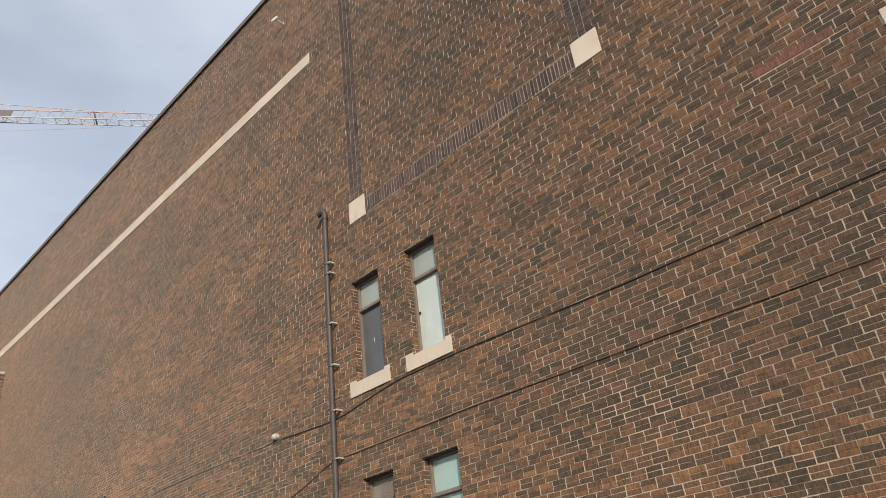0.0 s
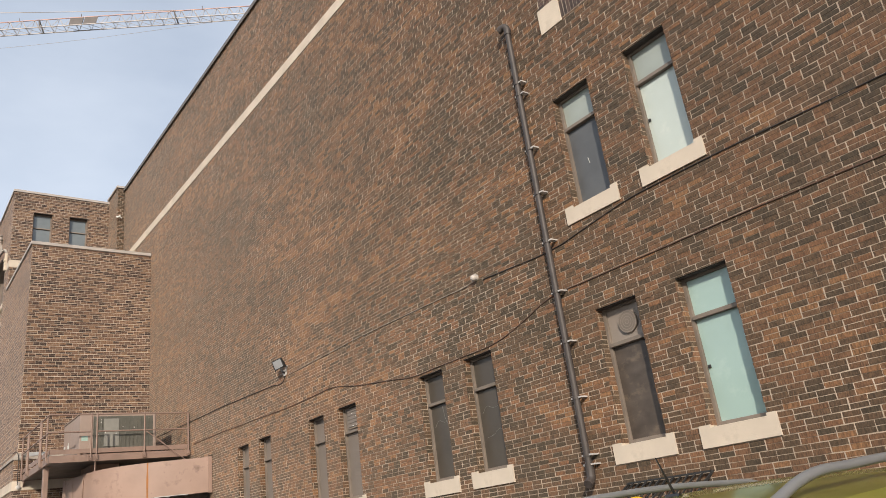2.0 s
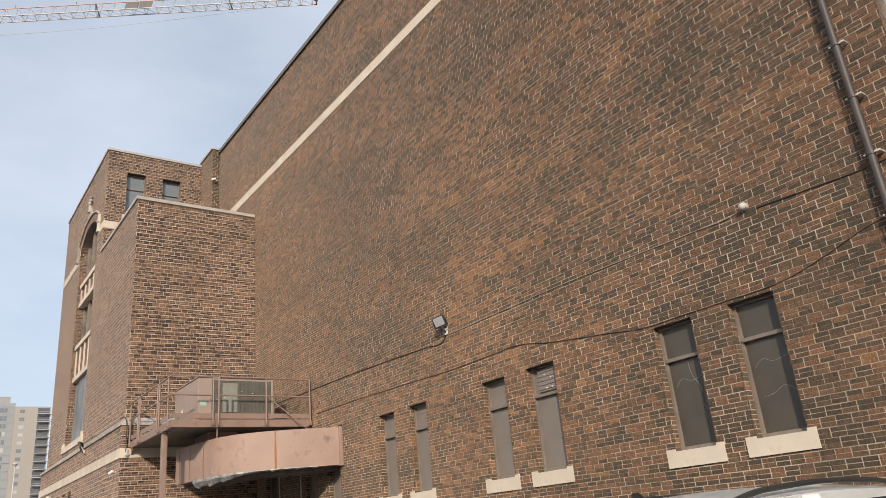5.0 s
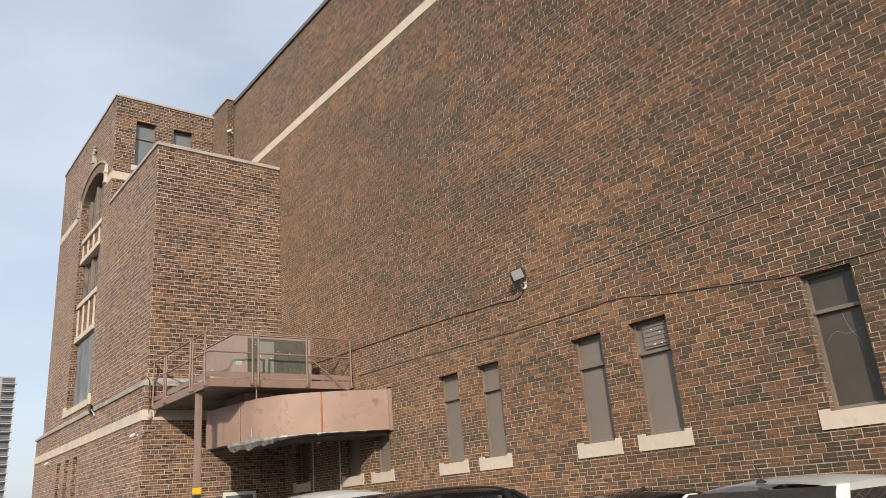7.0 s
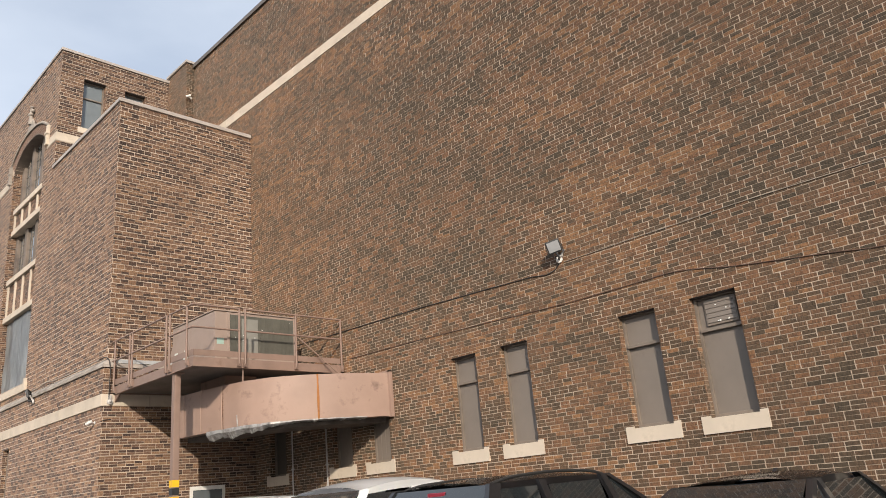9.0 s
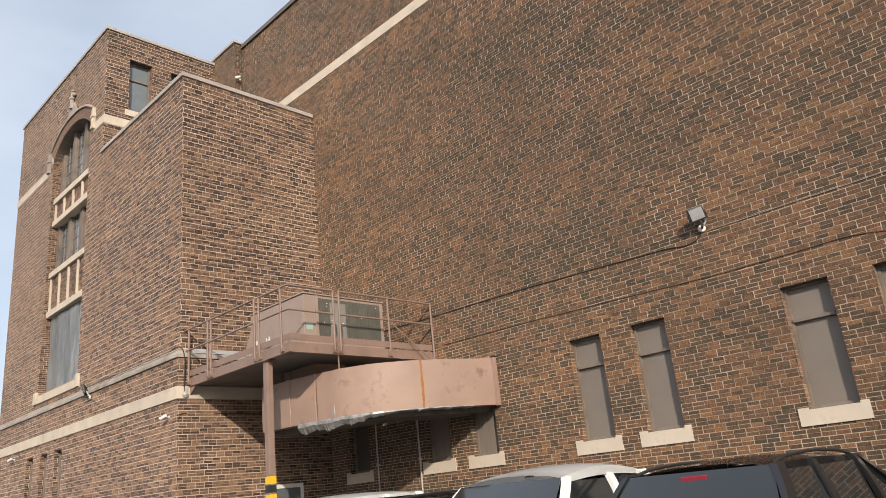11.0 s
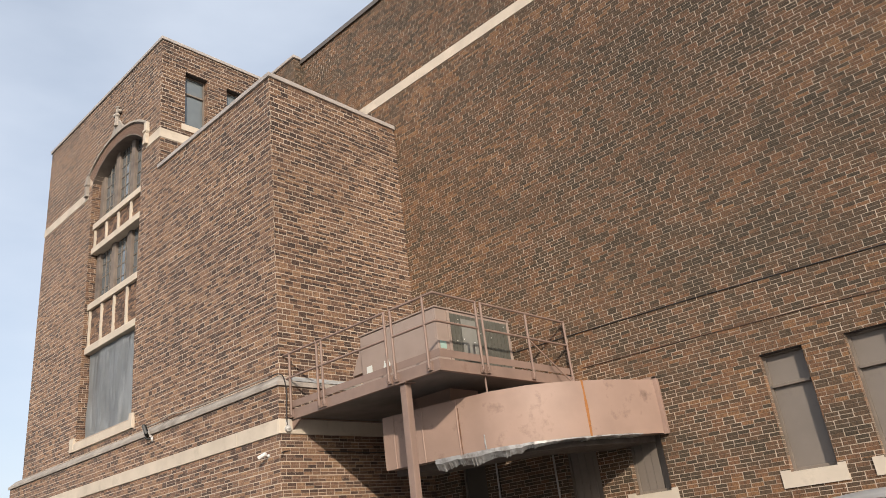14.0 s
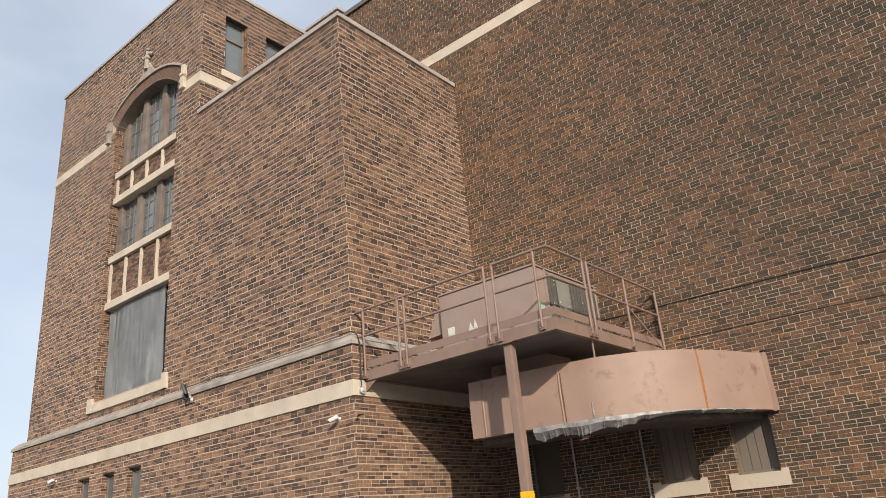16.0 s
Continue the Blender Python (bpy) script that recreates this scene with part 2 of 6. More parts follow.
# near-black colour stands for rooms without light, on backings added behind the panes
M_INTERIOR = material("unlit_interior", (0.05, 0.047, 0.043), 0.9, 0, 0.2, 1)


# ---- helpers for shapes ----
def box(bm, x0, x1, y0, y1, z0, z1):
    """Adds a box between the given bounds."""
    vs = [bm.verts.new((x, y, z)) for x in (x0, x1) for y in (y0, y1) for z in (z0, z1)]
    made = []
    for f in ((0, 1, 3, 2), (4, 6, 7, 5), (0, 4, 5, 1), (2, 3, 7, 6), (0, 2, 6, 4), (1, 5, 7, 3)):
        made.append(bm.faces.new([vs[i] for i in f]))
    return vs


def bar(bm, a, b, r, sides=6, r2=None):
    """A straight round (or, with four sides, square) bar from a to b."""
    a, b = Vector(a), Vector(b)
    d = b - a
    m = Matrix.Translation((a + b) / 2) @ d.to_track_quat("Z", "Y").to_matrix().to_4x4()
    if sides == 4:
        m = m @ pose(0, 0, 0, 0, 0, 45)
    bmesh.ops.create_cone(bm, cap_ends=True, segments=sides, radius1=r, radius2=r if r2 is None else r2, depth=d.length, matrix=m)


def bevelled(bm, width=0.01, segments=2):
    bmesh.ops.recalc_face_normals(bm, faces=bm.faces)
    bmesh.ops.bevel(bm, geom=bm.edges[:], offset=width, segments=segments, profile=0.6, affect="EDGES", clamp_overlap=True)


def prism(bm, outline, low, high, axis="z"):
    """An outline of (a, b) pairs pushed out between low and high along an axis."""
    def at(p, h):
        return {"z": (p[0], p[1], h), "y": (p[0], h, p[1]), "x": (h, p[0], p[1])}[axis]
    lo, hi = [bm.verts.new(at(p, low)) for p in outline], [bm.verts.new(at(p, high)) for p in outline]
    n = len(outline)
    faces = [bm.faces.new(lo), bm.faces.new(hi[::-1])]
    faces += [bm.faces.new((lo[i], hi[i], hi[(i + 1) % n], lo[(i + 1) % n])) for i in range(n)]
    bmesh.ops.recalc_face_normals(bm, faces=faces)


def thing(name, label, category, group="", kind="", at=(0, 0, 0)):
    """An empty at the base of a thing, which parents its parts."""
    ob = tagged(new(name), label, category, group, kind)
    ob.location = at
    return ob


def finish(bm, name, mat, smooth=False):
    bmesh.ops.recalc_face_normals(bm, faces=bm.faces)
    me = bpy.data.meshes.new(name)
    bm.to_mesh(me)
    bm.free()
    if smooth:
        me.polygons.foreach_set("use_smooth", [True] * len(me.polygons))
        me.set_sharp_from_angle(angle=radians(40))
    me.materials.append(mat)
    return me


def part(name, bm, mat, parent, label="", smooth=False):
    ob = new(name, finish(bm, name, mat, smooth))
    ob.parent = parent
    return tagged(ob, label)


def solo(name, bm, mat, label, category, kind="", smooth=False, group=""):
    return tagged(new(name, finish(bm, name, mat, smooth)), label, category, group, kind)


def box_part(name, parent, mat, bounds, bevel=0.0, label=""):
    bm = bmesh.new()
    box(bm, *bounds)
    if bevel:
        bevelled(bm, bevel)
    return part(name, bm, mat, parent, label)


def tube_mesh(name, points, radius, mat, res=3):
    """A smooth round tube along points, as a mesh."""
    cu = bpy.data.curves.new(name, "CURVE")
    cu.dimensions, cu.bevel_depth, cu.bevel_resolution, cu.resolution_u = "3D", radius, res, 6
    sp = cu.splines.new("BEZIER")
    sp.bezier_points.add(len(points) - 1)
    for bp, p in zip(sp.bezier_points, points):
        bp.co = p
        bp.handle_left_type = bp.handle_right_type = "AUTO"
    cu.use_fill_caps = True
    tmp = bpy.data.objects.new(name, cu)
    scene.collection.objects.link(tmp)
    me = bpy.data.meshes.new_from_object(tmp.evaluated_get(bpy.context.evaluated_depsgraph_get()))
    bpy.data.objects.remove(tmp)
    bpy.data.curves.remove(cu)
    me.name = name
    me.materials.clear()
    me.materials.append(mat)
    return me


# ---- brickwork ----
COURSE, UNIT = 0.0611, 0.190


def less(rects, hole):
    """The rectangles (u0, u1, z0, z1) without the part that a hole covers."""
    out = []
    h0, h1, hz0, hz1 = hole
    for u0, u1, z0, z1 in rects:
        if u1 <= h0 or u0 >= h1 or z1 <= hz0 or z0 >= hz1:
            out.append((u0, u1, z0, z1))
            continue
        a, b = max(z0, hz0), min(z1, hz1)
        if z0 < hz0:
            out.append((u0, u1, z0, hz0))
        if z1 > hz1:
            out.append((u0, u1, hz1, z1))
        if u0 < h0:
            out.append((u0, h0, a, b))
        if u1 > h1:
            out.append((h1, u1, a, b))
    return [r for r in out if r[1] - r[0] > 0.009 and r[3] - r[2] > 0.012]


def brick_rects(u0, u1, z0, z1, holes, rng, shift=0.0, joints=None, bed=0.0055, beds=None):
    """Double stretcher bond: pairs of courses in line, each pair set off by half a brick from the next."""
    rects = []
    k0, k1 = int(math.floor(z0 / COURSE)), int(math.ceil(z1 / COURSE))
    for k in range(k0, k1):
        pair = k // 2
        za, zb = k * COURSE, (k + 1) * COURSE
        lo, hi = (za + bed, zb - 0.0038) if k % 2 == 0 else (za + 0.0038, zb - bed)
        lo, hi = max(lo, z0), min(hi, z1)
        if hi - lo < 0.015:
            continue
        row_holes = [h for h in holes if h[2] < hi and h[3] > lo]
        if beds is not None and k % 2 == 0 and za - bed > z0:
            at = u0
            while at < u1:
                strip = [(at, min(at + 4 * UNIT, u1), za - bed - 0.0005, za + bed + 0.0005)]
                for h in holes:
                    if h[2] < za + bed and h[3] > za - bed:
                        strip = less(strip, h)
                beds += strip
                at += 4 * UNIT
        start = (0.5 if pair % 2 else 0.0) * UNIT + shift
        random_shift = ((pair * 7919) % 13 - 6) * 0.0022
        j0, j1 = int(math.floor((u0 - start) / UNIT)) - 1, int(math.ceil((u1 - start) / UNIT)) + 1
        for j in range(j0, j1):
            a = start + random_shift + j * UNIT + 0.005 + ((j * 31 + pair * 17) % 7 - 3) * 0.0008
            b = a + UNIT - 0.0113
            if joints is not None and k % 2 == 0 and u0 < b and b + 0.012 < u1:
                strip = [(b + 0.0003, b + 0.0110, za + 0.005, min(za + 2 * COURSE - 0.006, z1))]
                for h in [h for h in holes if h[2] < za + 2 * COURSE and h[3] > za and h[0] < b + 0.02 and h[1] > b - 0.01]:
                    strip = [q for q in less(strip, (h[0] - 0.013, h[1] + 0.013, h[2], h[3]))]
                joints += strip
            a, b = max(a, u0), min(b, u1)
            if b - a < 0.015:
                continue
            one = [(a, b, lo, hi)]
            for h in row_holes:
                if h[0] < b and h[1] > a:
                    one = less(one, h)
            code = math.sin(j * 12.9898 + pair * 78.233 + shift) * 43758.5453
            rects += [(*q, code - math.floor(code)) for q in one]
    return rects


def brick_mesh(name, rects, origin, u, n, mat, proud, rng):
    """One mesh of separate bricks on a wall face: a front and four sides to each."""
    r = np.array(rects)
    count = len(r)
    out = proud + rng.uniform(-0.0016, 0.0016, count)
    tilt = rng.uniform(-0.0012, 0.0012, (count, 4))
    corners = np.stack([np.stack([r[:, 0], r[:, 2]], 1), np.stack([r[:, 1], r[:, 2]], 1), np.stack([r[:, 1], r[:, 3]], 1), np.stack([r[:, 0], r[:, 3]], 1)], 1)
    corners += rng.uniform(-0.0026, 0.0026, corners.shape)
    o, uu, nn, up = np.array(origin), np.array(u), np.array(n), np.array((0, 0, 1.0))
    flat = o + corners[..., :1] * uu + corners[..., 1:] * up
    front = flat + (out[:, None] + tilt)[..., None] * nn
    back = flat - 0.012 * nn
    verts = np.concatenate([front, back], 1).reshape(-1, 3)
    pattern = np.array([[0, 1, 2, 3], [1, 0, 4, 5], [2, 1, 5, 6], [3, 2, 6, 7], [0, 3, 7, 4]])
    if np.dot(np.cross(uu, up), nn) < 0:
        pattern = pattern[:, ::-1]
    faces = (pattern[None] + 8 * np.arange(count)[:, None, None]).reshape(-1)
    me = bpy.data.meshes.new(name)
    me.vertices.add(len(verts))
    me.vertices.foreach_set("co", verts.ravel())
    me.loops.add(len(faces))
    me.loops.foreach_set("vertex_index", faces)
    me.polygons.add(count * 5)
    me.polygons.foreach_set("loop_start", np.arange(0, count * 20, 4))
    me.polygons.foreach_set("use_smooth", np.zeros(count * 5, dtype=bool))
    me.update(calc_edges=True)
    # one tone for a pair of bricks, a little apart from each other
    unit = r[:, 4] if r.shape[1] > 4 else rng.uniform(0, 1, count)
    own = rng.uniform(0, 1, count)
    apart = rng.uniform(0, 1, count) < (0.8 if mat is M_BRICK_TAN else 0.25)
    values = np.where(apart, own, np.clip(unit + (own - 0.5) * 0.3, 0, 0.999))
    me.attributes.new("tone", "FLOAT", "FACE").data.foreach_set("value", np.repeat(values, 5).astype(np.float32))
    me.materials.append(mat)
    return me


def brickwork(parent, origin, u, n, u0, u1, z0, z1, holes=(), mat=None, proud=0.0045, seed=1, shift=0.0, singles=None, flush=False):
    """Clads a face with bricks. singles: a stretch (u0, u1, z0, z1) whose whole bricks are parts of their own."""
    rng = np.random.default_rng(seed)
    joints = [] if flush else None
    beds = [] if mat is M_BRICK_TAN and u1 - u0 > 1 else None
    rects = brick_rects(u0, u1, z0, z1, holes, rng, shift, joints, 0.0055 if beds is None else 0.0085, beds)
    if beds:
        ob = new("bed_joints", brick_mesh("bed_joints", beds, origin, u, n, M_MORTAR, 0.0046, rng))
        ob.parent = parent
        tagged(ob, kind="stuff")
    if flush:
        ob = new("upright_joints", brick_mesh("upright_joints", joints, origin, u, n, M_MORTAR, 0.0035, rng))
        ob.parent = parent
        tagged(ob, kind="stuff")
    if singles:
        s0, s1, sz0, sz1 = singles
        inside = [q for q in rects if q[0] > s0 and q[1] < s1 and q[2] > sz0 and q[3] < sz1 and q[1] - q[0] > UNIT - 0.0215 and q[3] - q[2] > COURSE - 0.016][:300]
        chosen = set(inside)
        rects = [q for q in rects if q not in chosen]
        w, h = UNIT - 0.0105, COURSE - 0.0086
        shapes = [brick_mesh("brick", [(-w / 2, w / 2, -h / 2, h / 2)], (0, 0, 0), u, n, mat, proud, rng) for _ in range(6)]
        for i, q in enumerate(inside):
            ob = new("brick", shapes[i % 6])
            ob.location = Vector(origin) + Vector(u) * ((q[0] + q[1]) / 2) + Vector((0, 0, (q[2] + q[3]) / 2))
            ob.parent = parent
    ob = new("brickwork", brick_mesh("brickwork", rects, origin, u, n, mat, proud, rng))
    ob.parent = parent
    return tagged(ob, kind="stuff")


def slab(name, parent, origin, u, n, u0, u1, z0, z1, thick, holes, mat):
    """A wall's core behind the bricks, with openings through it."""
    us = sorted({u0, u1, *[min(max(h[i], u0), u1) for h in holes for i in (0, 1)]})
    zs = sorted({z0, z1, *[min(max(h[i], z0), z1) for h in holes for i in (2, 3)]})
    full = [[not any(h[0] < (us[i] + us[i + 1]) / 2 < h[1] and h[2] < (zs[k] + zs[k + 1]) / 2 < h[3] for h in holes) for k in range(len(zs) - 1)] for i in range(len(us) - 1)]
    bm = bmesh.new()
    o, uu, nn = Vector(origin), Vector(u), Vector(n)
    cache = {}

    def v(i, k, d):
        if (i, k, d) not in cache:
            cache[(i, k, d)] = bm.verts.new(o + uu * us[i] + Vector((0, 0, zs[k])) - nn * (thick if d else 0))
        return cache[(i, k, d)]

    def solid(i, k):
        return 0 <= i < len(us) - 1 and 0 <= k < len(zs) - 1 and full[i][k]
    for i in range(len(us) - 1):
        for k in range(len(zs) - 1):
            if not full[i][k]:
                continue
            for d in (0, 1):
                bm.faces.new((v(i, k, d), v(i + 1, k, d), v(i + 1, k + 1, d), v(i, k + 1, d)))
            for ni, nk, e in ((i - 1, k, ((i, k), (i, k + 1))), (i + 1, k, ((i + 1, k), (i + 1, k + 1))), (i, k - 1, ((i, k), (i + 1, k))), (i, k + 1, ((i, k + 1), (i + 1, k + 1)))):
                if not solid(ni, nk):
                    bm.faces.new((v(*e[0], 0), v(*e[1], 0), v(*e[1], 1), v(*e[0], 1)))
    return part(name, bm, mat, parent)


# ---- ground ----
bm = bmesh.new()
n_ground = 24
for i in range(n_ground + 1):
    for j in range(n_ground + 1):
        bm.verts.new((-400 + i * 800 / n_ground, -400 + j * 800 / n_ground, GROUND))
bm.verts.ensure_lookup_table()
for i in range(n_ground):
    for j in range(n_ground):
        a = i * (n_ground + 1) + j
        bm.faces.new([bm.verts[k] for k in (a, a + n_ground + 1, a + n_ground + 2, a + 1)])
solo("ground", bm, M_ASPHALT, "worn dark asphalt of a parking lot", "ground", "structure")

# ---- openings of the long wall: x0, x1, bottom, top, pane below, pane above ----
WALL_Y = 7.2
WINDOWS = [
    (-8.73, -8.04, 5.33, 7.07, "slate", "dusty"), (-7.40, -6.71, 5.33, 7.07, "pale", "dusty"),
    (-8.73, -8.05, 2.06, 3.83, "dirty", "fan"), (-7.44, -6.74, 2.06, 3.83, "aqua", "aqua"),
    (-12.86, -12.18, 2.08, 3.85, "film", "film"), (-11.59, -10.90, 2.08, 3.85, "film", "film"),
    (-17.00, -16.32, 2.09, 3.86, "taupe", "taupe"), (-15.73, -15.01, 2.09, 3.86, "taupe", "louvre"),
    (-20.84, -20.17, 2.09, 3.87, "taupe", "taupe"), (-19.56, -18.90, 2.09, 3.87, "taupe", "taupe"),
    (-24.77, -24.07, 2.10, 3.87, "ribbed", "ribbed"), (-23.45, -22.78, 2.10, 3.87, "ribbed", "ribbed"),
    # panes coloured darker than the taupe neighbours, besides the shade the duct casts
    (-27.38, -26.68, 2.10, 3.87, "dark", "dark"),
]
REVEAL = 0.165
wall_holes = [(w[0], w[1], w[2], w[3]) for w in WINDOWS]
stones = [(-8.66, -8.23, 8.19, 8.62), (-3.70, -3.27, 8.19, 8.62), (-0.38, 0.05, 6.10, 6.52)]
BAND = (12.72, 13.0)
sills = [(w[0] - 0.15, w[1] + 0.11, w[2] - 0.22, w[2] + 0.03) for w in WINDOWS]
ornament = [(-33.3, -9.68, *BAND), (-8.62, -8.27, 8.62, 16.0), (-3.66, -3.31, 8.62, 16.0), (-8.23, -3.70, 8.22, 8.53), (-1.67, -0.80, 6.55, 6.665)]

wall_main = thing("wall_main", "long windowed wall of dark brown brick in paired courses", "wall", kind="structure")
slab("wall_core", wall_main, (0, WALL_Y, 0), (1, 0, 0), (0, -1, 0), -33.2, 8.0, GROUND, 16.02, 0.35, wall_holes, M_MORTAR)
brickwork(wall_main, (0, WALL_Y, 0), (1, 0, 0), (0, -1, 0), -31.85, 8.0, GROUND, 16.0, wall_holes + stones + sills + ornament, M_BRICK, 0.0052, seed=3, singles=(-6.62, -4.3, 2.2, 4.12), flush=True)
for i, w in enumerate(WINDOWS):
    brickwork(wall_main, (w[0], WALL_Y, 0), (0, 1, 0), (1, 0, 0), -0.006, REVEAL, w[2], w[3], (), M_BRICK, 0.004, 50 + i, 0.03)
    brickwork(wall_main, (w[1], WALL_Y, 0), (0, 1, 0), (-1, 0, 0), -0.006, REVEAL, w[2], w[3], (), M_BRICK, 0.004, 80 + i, 0.08)
rng_o = np.random.default_rng(9)
# soldier course, stacked strips and the red course
soldiers = [(-8.23 + k * 0.0637 + 0.005, -8.23 + (k + 1) * 0.0637 - 0.005, 8.235, 8.515) for k in range(71)]
ob = new("soldier_course", brick_mesh("soldier_course", soldiers, (0, WALL_Y, 0), (1, 0, 0), (0, -1, 0), M_BRICK_PURPLE, 0.004, rng_o))
tagged(ob, kind="stuff").parent = wall_main
for x0 in (-8.62, -3.66):
    strip = [(x0 + c * 0.1167 + 0.005, x0 + (c + 1) * 0.1167 - 0.005, 8.63 + k * COURSE + 0.003, 8.63 + (k + 1) * COURSE - 0.004) for c in range(3) for k in range(120)]
    ob = new("stacked_strip", brick_mesh("stacked_strip", strip, (0, WALL_Y, 0), (1, 0, 0), (0, -1, 0), M_BRICK_PURPLE, 0.004, rng_o))
    tagged(ob, kind="stuff").parent = wall_main
reds = [(-1.67 + k * 0.29 + 0.005, -1.67 + (k + 1) * 0.29 - 0.005, 6.555, 6.66) for k in range(3)]
ob = new("red_course", brick_mesh("red_course", reds, (0, WALL_Y, 0), (1, 0, 0), (0, -1, 0), M_BRICK_RED, 0.008, rng_o))
ob.parent = wall_main
for s in stones:
    box_part("corner_stone", wall_main, M_STONE, (s[0], s[1], WALL_Y - 0.02, WALL_Y + 0.05, s[2], s[3]), 0.006)
x = -33.25
while x < -9.7:
    x1 = min(x + 1.22, -9.68)
    box_part("band_stone", wall_main, M_STONE, (x + 0.002, x1 - 0.002, WALL_Y - 0.022, WALL_Y + 0.05, *BAND), 0.006)
    x = x1
box_part("coping", wall_main, M_COPING_DARK, (-32.3, 8.05, WALL_Y - 0.06, WALL_Y + 0.40, 16.02, 16.10), 0.008)
box_part("coping_drip", wall_main, M_COPING_DARK, (-32.3, 8.05, WALL_Y - 0.065, WALL_Y - 0.045, 15.95, 16.03))

# pier at the end of the long wall
pier = thing("wall_pier", "shallow brick pier between the long wall and the tower", "wall", kind="structure")
box_part("pier_core", pier, M_MORTAR, (-33.3, -31.85, 6.93, 7.25, 11.0, 16.08))
brickwork(pier, (0, 6.93, 0), (1, 0, 0), (0, -1, 0), -33.25, -31.85, 11.6, 16.06, [(-34, -31, *BAND)], M_BRICK, seed=21)
brickwork(pier, (-31.85, 6.93, 0), (0, 1, 0), (1, 0, 0), 0.0, 0.27, 11.6, 16.06, [(-1, 1, *BAND)], M_BRICK, seed=22)
box_part("pier_band", pier, M_STONE, (-33.26, -31.82, 6.90, 7.2, *BAND), 0.006)
box_part("pier_coping", pier, M_COPING, (-33.3, -31.79, 6.87, 7.6, 16.10, 16.19), 0.01)


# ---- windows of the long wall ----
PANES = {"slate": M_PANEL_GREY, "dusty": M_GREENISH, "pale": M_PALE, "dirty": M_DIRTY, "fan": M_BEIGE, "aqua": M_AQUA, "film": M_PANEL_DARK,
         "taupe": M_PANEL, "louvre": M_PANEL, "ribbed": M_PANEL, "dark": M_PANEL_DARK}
LOOKS = {"slate": "recessed window with a slate-grey panel and stone sill", "pale": "recessed window painted white, with a stone sill", "dirty": "grimy boarded window with a fan panel above",
         "aqua": "recessed window with pale aqua painted glass", "film": "recessed dark window with scratched film and stone sill", "taupe": "tall window blanked by flat taupe panels",
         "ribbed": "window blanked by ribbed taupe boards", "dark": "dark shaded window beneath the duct"}


